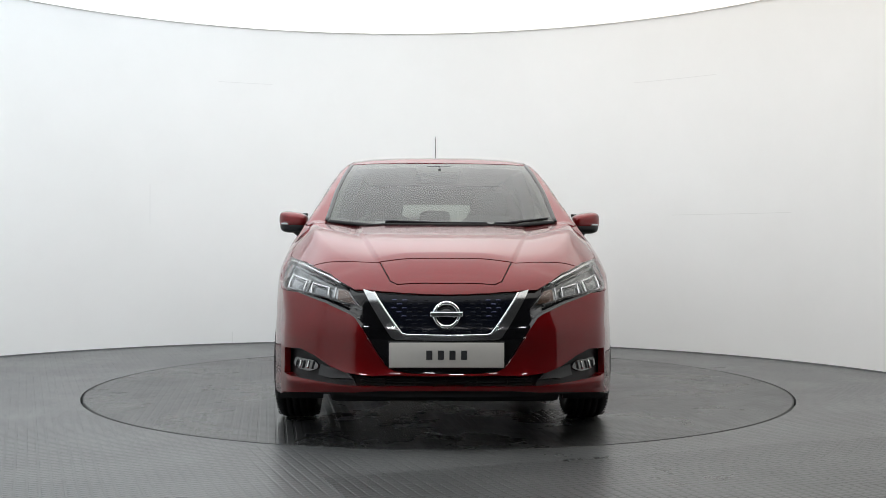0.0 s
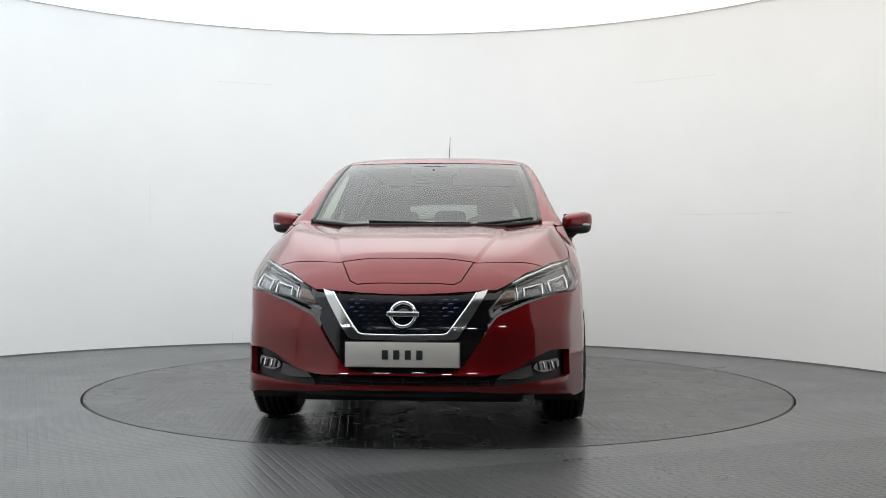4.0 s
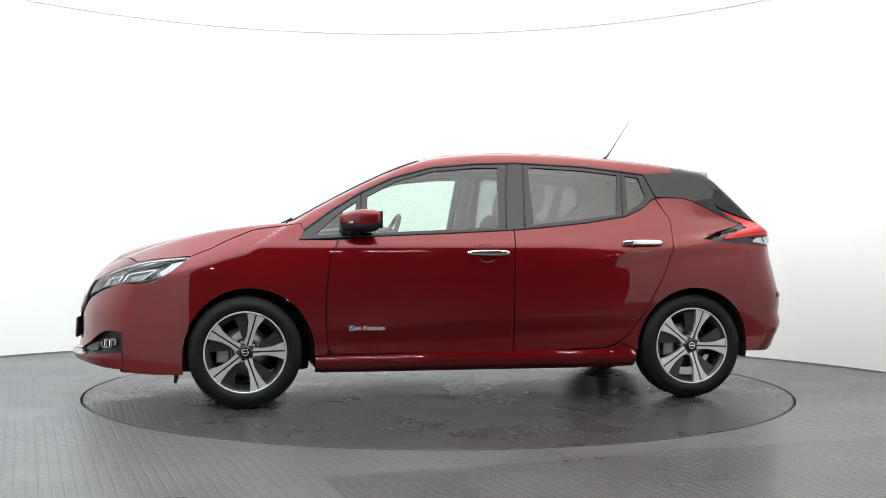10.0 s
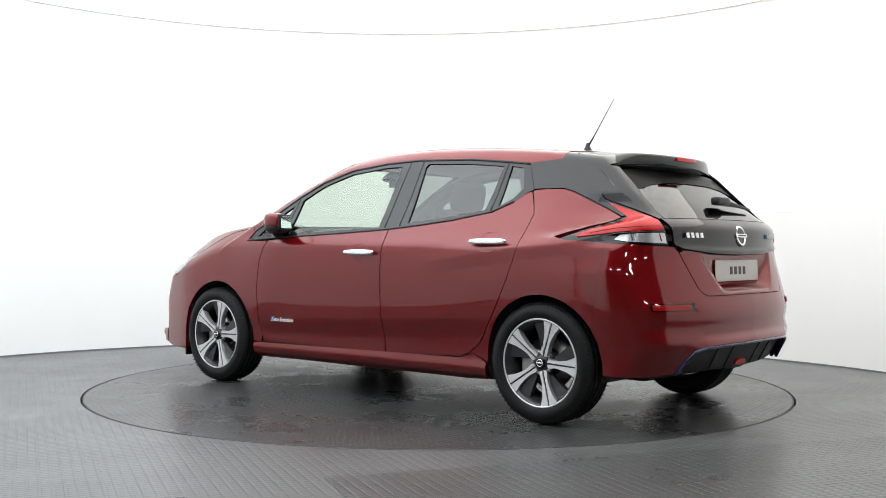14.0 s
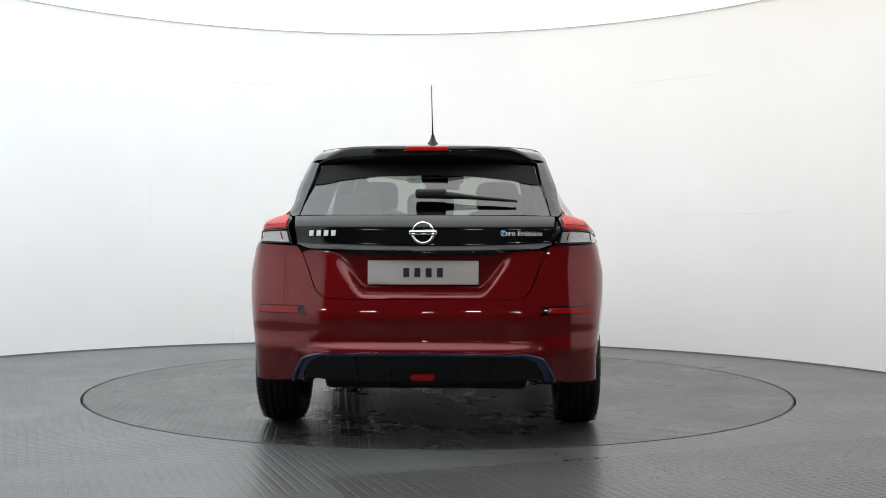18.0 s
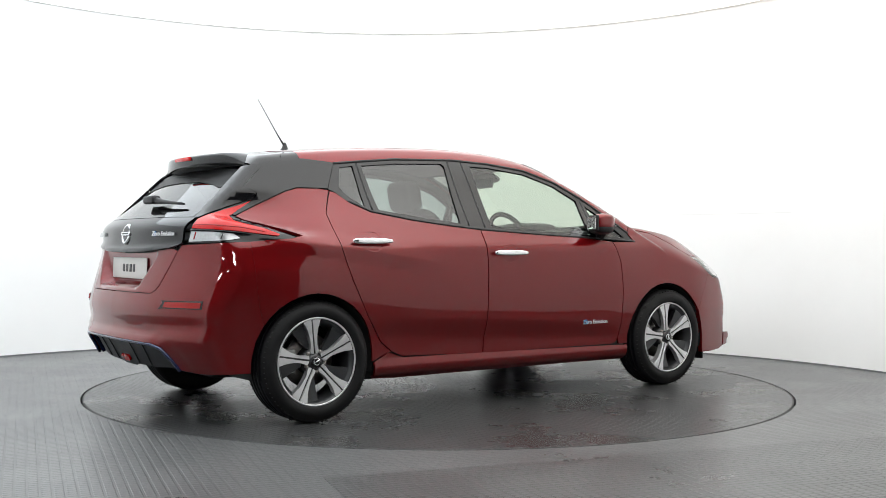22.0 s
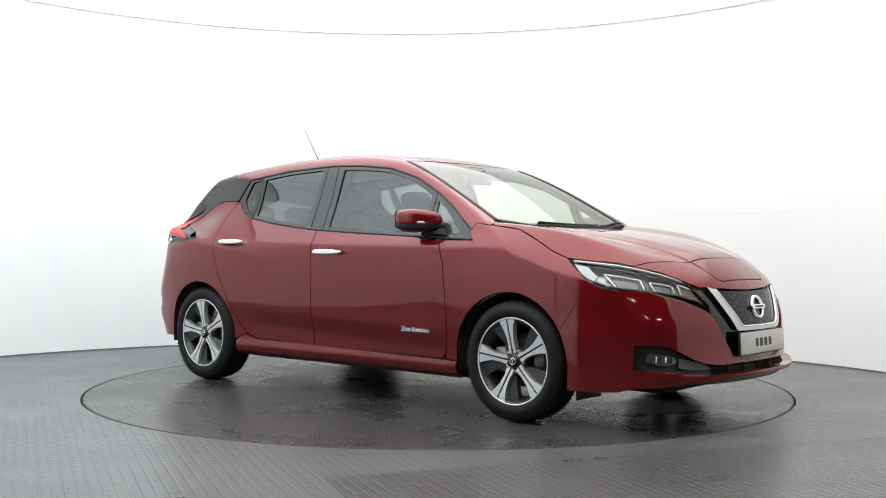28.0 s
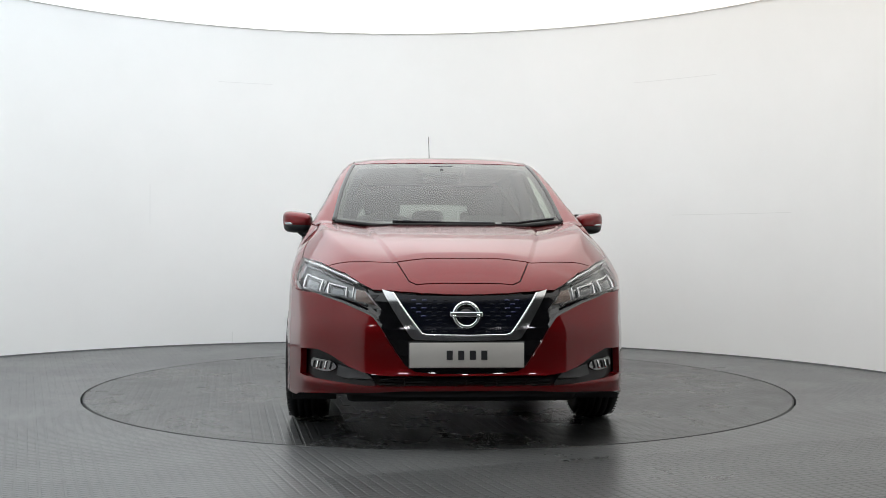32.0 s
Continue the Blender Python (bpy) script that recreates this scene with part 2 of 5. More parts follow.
def tube_bm(points, radius, sides=8, bm=None, radii=None):
    """A round bar along points."""
    bm = bm or bmesh.new()
    pts = [Vector(p) for p in points]
    rings = []
    for i, p in enumerate(pts):
        d = (pts[min(i + 1, len(pts) - 1)] - pts[max(i - 1, 0)]).normalized()
        u = d.orthogonal().normalized() if not rings else (u - d * u.dot(d)).normalized()
        w = d.cross(u)
        r = radii[i] if radii else radius
        rings.append([bm.verts.new(p + (u * math.cos(2 * math.pi * k / sides) + w * math.sin(2 * math.pi * k / sides)) * r) for k in range(sides)])
    for a, b in zip(rings, rings[1:]):
        for k in range(sides):
            bm.faces.new((a[k], a[(k + 1) % sides], b[(k + 1) % sides], b[k]))
    bm.faces.new(rings[0][::-1])
    bm.faces.new(rings[-1])
    bmesh.ops.recalc_face_normals(bm, faces=bm.faces)
    return bm


class Curve:
    """A smooth natural cubic through knots, straight on beyond its ends."""

    def __init__(self, *knots):
        self.x = np.array(knots[0::2], float)
        self.y = np.array(knots[1::2], float)
        n = len(self.x)
        h = np.diff(self.x)
        a = np.eye(n)
        r = np.zeros(n)
        for i in range(1, n - 1):
            a[i, i - 1], a[i, i], a[i, i + 1] = h[i - 1], 2 * (h[i - 1] + h[i]), h[i]
            r[i] = 6 * ((self.y[i + 1] - self.y[i]) / h[i] - (self.y[i] - self.y[i - 1]) / h[i - 1])
        self.m = np.linalg.solve(a, r)
        self.h = h

    def __call__(self, t):
        t = np.asarray(t, float)
        i = np.clip(np.searchsorted(self.x, t) - 1, 0, len(self.h) - 1)
        h, x0, x1 = self.h[i], self.x[i], self.x[i + 1]
        tc = np.clip(t, self.x[0], self.x[-1])
        a, b = (x1 - tc) / h, (tc - x0) / h
        v = a * self.y[i] + b * self.y[i + 1] + ((a**3 - a) * self.m[i] + (b**3 - b) * self.m[i + 1]) * h * h / 6
        s0 = (self.y[1] - self.y[0]) / self.h[0] - self.h[0] * self.m[1] / 6
        s1 = (self.y[-1] - self.y[-2]) / self.h[-1] + self.h[-1] * self.m[-2] / 6
        return v + np.where(t < self.x[0], (t - self.x[0]) * s0, 0) + np.where(t > self.x[-1], (t - self.x[-1]) * s1, 0)


def smax(a, b, k):
    h = np.maximum(k - np.abs(a - b), 0) / k
    return np.maximum(a, b) + h * h * k * 0.25


def smin(a, b, k):
    return -smax(-a, -b, k)


# ---- the car's outer form: x to its left, y to its rear, z up, the wheelbase's middle at the origin ----
SECTION = Curve(0.15, 0.80, 0.20, 0.825, 0.26, 0.85, 0.34, 0.858, 0.45, 0.868, 0.58, 0.882, 0.70, 0.889, 0.80, 0.888, 0.88, 0.881, 0.92, 0.874, 0.945, 0.863, 0.98, 0.842, 1.02, 0.820, 1.12, 0.773, 1.22, 0.727, 1.32, 0.683, 1.42, 0.638, 1.50, 0.592, 1.58, 0.53)
PLAN_LOW = Curve(-2.2, 0.80, -2.0, 0.885, -1.85, 0.934, -1.7, 0.973, -1.5, 0.991, -1.2, 0.999, -0.6, 0.998, 0.0, 0.998, 0.6, 1.0, 1.2, 1.002, 1.5, 1.0, 1.7, 0.986, 1.9, 0.945, 2.1, 0.88)
PLAN_HIGH = Curve(-1.4, 0.94, -1.0, 0.958, -0.5, 0.98, 0.2, 0.988, 0.8, 0.975, 1.2, 0.948, 1.5, 0.912, 1.8, 0.872, 2.0, 0.85)
FRONT = Curve(0.0, -2.335, 0.2, -2.322, 0.35, -2.292, 0.5, -2.238, 0.62, -2.172, 0.72, -2.095, 0.80, -2.005, 0.88, -1.87, 0.95, -1.70)
FRONT_LEAN = Curve(0.18, -0.03, 0.26, -0.035, 0.34, -0.012, 0.45, 0.0, 0.55, 0.005, 0.63, 0.03, 0.70, 0.055, 0.80, 0.11, 1.0, 0.25)
HOOD = Curve(-2.33, 0.62, -2.285, 0.705, -2.24, 0.757, -2.17, 0.815, -2.1, 0.856, -2.0, 0.894, -1.85, 0.935, -1.7, 0.965, -1.5, 0.994, -1.3, 1.015, -1.1, 1.030, -0.8, 1.05)
RIDGE_X = Curve(-2.25, 0.345, -2.145, 0.43, -2.03, 0.507, -1.8, 0.61, -1.5, 0.685, -1.2, 0.712, -0.9, 0.73)
FOLD_X = Curve(-2.22, 0.262, -2.09, 0.318, -1.9, 0.368, -1.66, 0.418, -1.5, 0.438, -1.2, 0.462)
ROOF = Curve(-0.7, 1.365, -0.5, 1.432, -0.3, 1.482, -0.1, 1.513, 0.1, 1.529, 0.3, 1.534, 0.6, 1.527, 0.9, 1.510, 1.2, 1.484, 1.5, 1.445, 1.8, 1.397)
CROWN = Curve(0.0, 0.0, 0.2, 0.002, 0.35, 0.008, 0.45, 0.015, 0.55, 0.028, 0.65, 0.06, 0.8, 0.16)
REAR = Curve(0.18, 1.99, 0.28, 2.065, 0.36, 2.108, 0.455, 2.146, 0.51, 2.134, 0.56, 2.140, 0.62, 2.138, 0.68, 2.122, 0.78, 2.094, 0.88, 2.068, 0.98, 2.06, 1.035, 2.046, 1.075, 1.995, 1.13, 1.932, 1.20, 1.855, 1.35, 1.69, 1.50, 1.50)
REAR_PLAN = Curve(0.0, 0.0, 0.2, 0.006, 0.35, 0.020, 0.5, 0.046, 0.6, 0.075, 0.7, 0.118, 0.78, 0.175, 0.84, 0.25, 0.9, 0.37)


def ease(t):
    t = np.clip(t, 0, 1)
    return t * t * (3 - 2 * t)


def half_width(y, z):
    t = ease((z - 0.98) / 0.25)
    # the front fenders draw in towards the bonnet
    drawn = ease((-0.72 - y) / 0.55) * np.interp(z, (0.5, 0.6, 0.75, 0.9, 1.0, 1.1), (0, 0.008, 0.022, 0.034, 0.034, 0.02))
    drawn = drawn + ease((y - 1.3) / 0.4) * np.interp(z, (0.8, 0.9, 0.95, 1.05), (0, 0.010, 0.014, 0))
    # above the tail lamp's upper edge the shoulder steps in, and the panel over it is hollow
    edge = 0.968 + 0.072 * np.clip((y - 1.4) / 0.4, 0, 1.2)
    drawn = drawn + ease((y - 1.25) / 0.4) * (0.056 * ease((z - edge) / 0.035) * (1 - ease((z - 1.09) / 0.14)) - 0.014 * np.exp(-(((z - edge + 0.015) / 0.04) ** 2)))
    # the doors lean in below a line that rises to the rear
    under = 0.02 * ease((0.50 + 0.05 * y - z) / 0.13) * np.exp(-(((y - 0.05) / 0.95) ** 6))
    # a fold runs from the tail lamp forwards and down, and dies out in the rear door
    fold = 0.955 - 0.095 * np.clip((1.45 - y) / 0.7, 0, 1.4)
    crest = 0.010 * ease((y - 0.4) / 0.5) * (1 - ease((y - 1.6) / 0.25)) * np.maximum(0, 1 - np.sqrt((z - fold) ** 2 + 0.006**2) / 0.075)
    # the bumpers' sides stand upright below the waist
    z = np.where(y < 0, z + np.clip((-1.42 - y) / 0.22, 0, 1) * (np.maximum(z, 0.58) - z), z + np.clip((y - 1.5) / 0.22, 0, 1) * (np.maximum(z, 0.36) - z))
    # doors hollowed a little between the wheel arches
    hollow = 0.009 * np.exp(-(((y - 0.1) / 0.85) ** 4) - ((z - 0.72) / 0.19) ** 2)
    return SECTION(z) * (PLAN_LOW(y) * (1 - t) + PLAN_HIGH(y) * t) - hollow - drawn - under + crest


def hood_top(x, y):
    x = np.abs(x)
    yc = y - (FRONT(np.minimum(x, 0.9)) - FRONT(0.0)) * np.clip((-0.9 - y) / 1.2, 0.25, 1.0)
    ridge = RIDGE_X(y)
    ramp = ease((y + 2.15) / 0.7)
    tip = ease((y + 2.27) / 0.2)
    # a narrow bright step borders the raised middle, with a soft swell inside it
    step = np.clip((FOLD_X(y) + 0.009 - x) / 0.018, 0, 1)
    swell = ease((FOLD_X(y) - x) / 0.16)
    inner = HOOD(yc) + (0.008 * step + 0.010 * swell) * np.clip((y + 2.2) / 0.15, 0, 1) + 0.034 * ramp * np.exp(-(((x - ridge) / 0.2) ** 2))
    at_ridge = HOOD(y - (FRONT(np.minimum(ridge, 0.9)) - FRONT(0.0)) * np.clip((-0.9 - y) / 1.2, 0.25, 1.0)) + 0.034 * ramp
    fall = 0.36 + 0.45 * ease((y + 2.1) / 0.6)
    outer = at_ridge - fall * (x - ridge) - 0.9 * np.maximum(x - ridge, 0) ** 2
    return np.where(y < -2.27, inner, smin(inner, outer + (1 - tip) * 0.06, 0.012))


def screen(x, y):
    return 1.030 + 0.585 * (y + 1.165 - 0.04 * x * x) - 0.055 * np.clip((y + 1.1) / 0.8, 0, 1) ** 2


def roof_top(x, y):
    return ROOF(y) - CROWN(np.abs(x))


def outer(x, y, z):
    top = np.maximum(hood_top(x, y) - np.clip(y + 1.0, 0, 9) * 0.5, smin(screen(x, y), roof_top(x, y), 0.05))
    f = smax(np.abs(x) - half_width(y, z), z - top, 0.035)
    f = smax(f, FRONT(np.abs(x)) + FRONT_LEAN(z) - y, 0.03)
    return smax(f, y - (REAR(z) - REAR_PLAN(np.abs(x))), 0.03)


AXIS_F, AXIS_R = -1.15, 1.15


def lift(uv, proj, sink=0.0):
    """Points of the outer form over 2D points, seen from the side, the top, the front, the rear, or turned about an upright axis (nose, tail)."""
    uv = np.asarray(uv, float)
    u, v = uv[:, 0], uv[:, 1]
    o = np.zeros_like(u)
    if proj == "side":
        a, d = np.stack([o + 1.15, u, v], 1), np.stack([o - 1.1, o, o], 1)
    elif proj == "top":
        a, d = np.stack([u, v, o + 1.8], 1), np.stack([o, o, o - 1.4], 1)
    elif proj == "front":
        a, d = np.stack([u, o - 2.8, v], 1), np.stack([o, o + 1.9, o], 1)
    elif proj == "rear":
        a, d = np.stack([u, o + 2.6, v], 1), np.stack([o, o - 2.2, o], 1)
    elif proj == "nose":
        a = np.stack([1.9 * np.sin(u), AXIS_F - 1.9 * np.cos(u), v], 1)
        d = np.stack([-1.85 * np.sin(u), 1.85 * np.cos(u), o], 1)
    else:
        a = np.stack([1.9 * np.sin(u), AXIS_R + 1.9 * np.cos(u), v], 1)
        d = np.stack([-1.85 * np.sin(u), -1.85 * np.cos(u), o], 1)
    lo, hi = o.copy(), o + 1
    for _ in range(36):
        mid = (lo + hi) / 2
        p = a + d * mid[:, None]
        out = outer(p[:, 0], p[:, 1], p[:, 2]) > 0
        lo, hi = np.where(out, mid, lo), np.where(out, hi, mid)
    p = a + d * hi[:, None]
    n = slope(p)
    return p - n * sink, n


def slope(p, e=0.004):
    n = np.zeros_like(p)
    for k in range(3):
        s = np.zeros(3)
        s[k] = e
        q, r = p + s, p - s
        n[:, k] = outer(q[:, 0], q[:, 1], q[:, 2]) - outer(r[:, 0], r[:, 1], r[:, 2])
    return n / np.maximum(np.linalg.norm(n, axis=1), 1e-9)[:, None]


def resample(loop, step, closed=True):
    pts = [np.array(p, float) for p in loop]
    if closed:
        pts.append(pts[0])
    res = []
    for a, b in zip(pts, pts[1:]):
        n = max(1, int(np.ceil(np.linalg.norm(b - a) / step)))
        res += [a + (b - a) * k / n for k in range(n)]
    if not closed:
        res.append(pts[-1])
    return res


def rounded(loop, closed=True, steps=6):
    """A smooth curve through a few design points."""
    p = [np.array(q, float) for q in loop]
    n = len(p)
    res = []
    for i in range(n if closed else n - 1):
        p0, p1, p2, p3 = (p[(i + j) % n] if closed else p[min(max(i + j, 0), n - 1)] for j in (-1, 0, 1, 2))
        for k in range(steps):
            t = k / steps
            res.append(0.5 * (2 * p1 + (p2 - p0) * t + (2 * p0 - 5 * p1 + 4 * p2 - p3) * t * t + (3 * p1 - p0 - 3 * p2 + p3) * t**3))
    if not closed:
        res.append(p[-1])
    return res


def inside(points, loop):
    x, y = points[:, 0], points[:, 1]
    c = np.zeros(len(x), bool)
    for (x0, y0), (x1, y1) in zip(loop, loop[1:] + loop[:1]):
        if y0 != y1:
            c ^= ((y0 > y) != (y1 > y)) & (x < (x1 - x0) * (y - y0) / (y1 - y0) + x0)
    return c


def sheet(loops, step, lines=()):
    """Triangles that fill the first loop, less the others; their edges follow the lines."""
    rings = [resample(l, step) for l in loops]
    folds = [resample(l, step * 1.5, False) for l in lines]
    allp = [p for r in rings + folds for p in r]
    lo, hi = np.min(rings[0], 0), np.max(rings[0], 0)
    gx, gy = np.meshgrid(np.arange(lo[0] + step * 0.37, hi[0], step), np.arange(lo[1] + step * 0.41, hi[1], step))
    g = np.stack([gx.ravel(), gy.ravel()], 1)
    keep = inside(g, [tuple(p) for p in rings[0]])
    for r in rings[1:]:
        keep &= ~inside(g, [tuple(p) for p in r])
    edge = np.array(allp)
    g = g[keep]
    if len(g):
        far = np.array([np.min(((edge - q) ** 2).sum(1)) for q in g]) > (0.45 * step) ** 2
        g = g[far]
    edges, k = [], 0
    for r in rings:
        edges += [(k + i, k + (i + 1) % len(r)) for i in range(len(r))]
        k += len(r)
    for r in folds:
        edges += [(k + i, k + i + 1) for i in range(len(r) - 1)]
        k += len(r)
    vs, es, fs, *_ = delaunay_2d_cdt([Vector(p) for p in allp] + [Vector(p) for p in g], edges, [], 2 if len(loops) > 1 else 1, 1e-6)
    uv = np.array([(v.x, v.y) for v in vs])
    cen = np.array([uv[list(f)].mean(0) for f in fs])
    ok = inside(cen, [tuple(p) for p in rings[0]])
    for r in rings[1:]:
        ok &= ~inside(cen, [tuple(p) for p in r])
    return uv, [list(f) for f, q in zip(fs, ok) if q]


def panel(name, loops, proj, material, parent, label="", sink=0.0, step=0.035, edge=0.014, sides=(1,), shape=None, fresh=False, lines=()):
    """A formed panel on the outer form with a turned-in edge. sides: 1 the left, -1 its mirror image. Returns the objects."""
    if not isinstance(loops[0][0], (tuple, list, np.ndarray)):
        loops = [loops]
    uv, faces = sheet(loops, step, lines)
    p, n = lift(uv, proj, sink)
    if shape is not None:
        p = shape(p, n)
        if fresh:
            f = np.array([t[:3] for t in faces])
            c = np.cross(p[f[:, 1]] - p[f[:, 0]], p[f[:, 2]] - p[f[:, 0]])
            c *= np.sign((c * n[f[:, 0]]).sum(1))[:, None]
            m = np.zeros_like(p)
            for q in range(3):
                np.add.at(m, f[:, q], c)
            n = m / np.maximum(np.linalg.norm(m, axis=1), 1e-12)[:, None]
    # one way round for every face
    fixed = []
    for f in faces:
        a, b, c = p[f[0]], p[f[1]], p[f[2]]
        fixed.append(f if np.dot(np.cross(b - a, c - a), n[f[0]]) > 0 else f[::-1])
    count = {}
    for f in fixed:
        for i in range(len(f)):
            a, b = f[i], f[(i + 1) % len(f)]
            count[(a, b)] = count.get((a, b), 0) + 1
    rim = [e for e in count if (e[1], e[0]) not in count]
    verts, norms, fs = list(p), list(n), list(fixed)
    if edge:
        ids = {}
        for a, b in rim:
            t = p[b] - p[a]
            w = np.cross(t, n[a])
            w = w / max(np.linalg.norm(w), 1e-9)
            for q in (a, b):
                ids.setdefault(q, []).append(w)
        top, low = {}, {}
        for q, ws in ids.items():
            w = np.mean(ws, 0)
            w = w / max(np.linalg.norm(w), 1e-9)
            top[q] = len(verts)
            verts.append(p[q])
            norms.append(w)
            low[q] = len(verts)
            verts.append(p[q] - n[q] * edge)
            norms.append(w)
        for a, b in rim:
            fs.append([top[b], top[a], low[a], low[b]])
    obs = []
    for s in sides:
        v = np.array(verts) * (s, 1, 1)
        m = np.array(norms) * (s, 1, 1)
        obs.append(mesh_part(name, v, fs if s > 0 else [f[::-1] for f in fs], material, parent if not isinstance(parent, dict) else parent[s], label, m))
    return obs


def mirrored_loop(half):
    """A loop right round from its half with x >= 0, given from one end on the middle line to the other."""
    return [tuple(p) for p in half] + [(-p[0], p[1]) for p in reversed(half) if p[0] > 1e-6]


def ribbon(name, points, normals, across, profile, material, parent, label="", closed=False):
    """A moulding along points: profile in (across, out)."""
    vs, fs = [], []
    k = len(profile)
    for p, n, a in zip(points, normals, across):
        for u, w in profile:
            vs.append(p + a * u + n * w)
    m = len(points)
    for i in range(m if closed else m - 1):
        j = (i + 1) % m
        for q in range(k):
            fs.append((i * k + q, i * k + (q + 1) % k, j * k + (q + 1) % k, j * k + q))
    if not closed:
        fs += [tuple(range(k - 1, -1, -1)), tuple((m - 1) * k + q for q in range(k))]
    bm = bmesh.new()
    bv = [bm.verts.new(v) for v in vs]
    for f in fs:
        try:
            bm.faces.new([bv[i] for i in f])
        except ValueError:
            pass
    bmesh.ops.recalc_face_normals(bm, faces=bm.faces)
    return part(name, bm, material, parent, label)


def strip(name, line, proj, width, height, material, parent, label="", sink=0.0, closed=False, mirror=False, step=0.03):
    """A raised moulding along a 2D line on the outer form."""
    pts = np.array(resample(line, step, closed))
    p, n = lift(pts, proj, sink)
    if mirror:
        p, n = p * (-1, 1, 1), n * (-1, 1, 1)
    t = np.roll(p, -1, 0) - np.roll(p, 1, 0) if closed else np.gradient(p, axis=0)
    a = np.cross(n, t)
    a /= np.maximum(np.linalg.norm(a, axis=1), 1e-9)[:, None]
    w, h = width / 2, height
    prof = [(-w, -h * 0.6), (-w, h * 0.4), (-w * 0.6, h), (w * 0.6, h), (w, h * 0.4), (w, -h * 0.6)]
    return ribbon(name, p, n, a, prof, material, parent, label, closed)


# ---- the studio ----
def arc_wall(name, a0, a1, r0, r1, z0, z1, material, steps=480):
    bm = bmesh.new()
    rings = []
    for k in range(steps + 1):
        a = radians(a0 + (a1 - a0) * k / steps)
        rings.append([bm.verts.new((WC[0] + r * math.cos(a), WC[1] + r * math.sin(a), z)) for r, z in ((r0, z0), (r0, z1), (r1, z1), (r1, z0))])
    for p, q in zip(rings, rings[1:]):
        for i in range(4):
            bm.faces.new((p[i], p[(i + 1) % 4], q[(i + 1) % 4], q[i]))
    bm.faces.new(rings[0])
    bm.faces.new(rings[-1][::-1])
    bmesh.ops.recalc_face_normals(bm, faces=bm.faces)
    return part(name, bm, material, None, smooth=False)


def build_studio():
    w = arc_wall("wall_curved", -38, 218, WR, WR + 0.12, -0.02, 3.25, WALL)
    tagged(w, "white painted curved cyclorama wall with faint seams", "wall", kind="structure")
    lip = arc_wall("trim", -38, 218, WR - 0.012, WR - 0.001, 0.0, 0.012, mat("floor_joint", (0.16, 0.165, 0.17), 0.6))
    tagged(lip, "thin grey joint between wall and rubber floor", "trim", kind="structure")
    seam = mat("wall_seam_grey", (0.78, 0.78, 0.77), 0.6)
    for a0, a1, z in ((106.3, 113.4, 2.46), (46.3, 57.4, 2.415), (36.3, 52.1, 1.21)):
        tagged(arc_wall("wall_seam", a0, a1, WR - 0.0022, WR - 0.0002, z, z + 0.004, seam, 12), "faint horizontal joint in the white wall", "wall seam", "wall seams")
    for a, z0, z1 in ((122.2, 1.12, 1.48), (111.45, 0.0, 0.117)):
        tagged(arc_wall("wall_joint", a, a + 0.06, WR - 0.0022, WR - 0.0002, z0, z1, mat("wall_joint_white", (0.79, 0.79, 0.78), 0.6), 1), "faint upright joint in the white wall", "wall joint", "wall joints")
    ring = arc_wall("ceiling_trim", -38, 218, WR - 0.014, WR - 0.001, WH - 0.006, WH - 0.002, mat("cream_edge_strip", (0.88, 0.86, 0.82), 0.6))
    tagged(ring, "thin cream strip where the wall meets the glowing ceiling", "trim", kind="structure")
    # glowing stretched ceiling
    bm = bmesh.new()
    bmesh.ops.create_circle(bm, cap_ends=True, segments=160, radius=WR - 0.004, matrix=Matrix.Translation((*WC, WH)))
    c = part("ceiling", bm, ceiling_material(), None, smooth=False)
    tagged(c, "glowing white stretched fabric ceiling light", "ceiling", kind="structure")
    # floor with a round hole
    R0 = 2.266
    bm = bmesh.new()
    n = 160
    ins = [bm.verts.new((R0 * math.cos(2 * math.pi * k / n), R0 * math.sin(2 * math.pi * k / n), 0)) for k in range(n)]
    low = [bm.verts.new((v.co.x, v.co.y, -0.06)) for v in ins]
    out = []
    for k in range(n):
        a = 2 * math.pi * k / n
        c_, s_ = math.cos(a), math.sin(a)
        r = min(8 / max(abs(c_), 1e-6), (13.5 if s_ < 0 else 4.5) / max(abs(s_), 1e-6))
        out.append(bm.verts.new((r * c_, r * s_, 0)))
    for k in range(n):
        j = (k + 1) % n
        bm.faces.new((ins[k], out[k], out[j], ins[j]))
        bm.faces.new((low[k], ins[k], ins[j], low[j]))
    f = part("floor", bm, FLOOR, None, smooth=False)
    tagged(f, "dark grey rubber studio floor with raised tread bars", "floor", kind="structure")
    # a second sheet of the same rubber, laid over the first beside the turntable
    bm = bmesh.new()
    d1, d2 = Vector((0.94, 0.342, 0)), Vector((0.342, -0.94, 0))
    loop = [Vector((-0.458, -2.842, 0)) + d1 * a + d2 * b for a, b in ((0, 0), (3.5, 0), (3.5, 0.8), (2.2, 1.6), (0, 1.6))]
    up, low = [bm.verts.new(p + Vector((0, 0, 0.003))) for p in loop], [bm.verts.new(p) for p in loop]
    bm.faces.new(up)
    for k in range(5):
        bm.faces.new((up[k], low[k], low[(k + 1) % 5], up[(k + 1) % 5]))
    bmesh.ops.recalc_face_normals(bm, faces=bm.faces)
    tagged(part("floor_sheet", bm, SHEET, None, smooth=False), "grey treaded rubber sheet laid on the floor", "floor sheet", kind="structure")
    bm = bmesh.new()
    bmesh.ops.create_circle(bm, cap_ends=True, segments=96, radius=2.4, matrix=Matrix.Translation((0, 0, -0.06)))
    g = part("turntable_pit", bm, DARK, None, smooth=False)
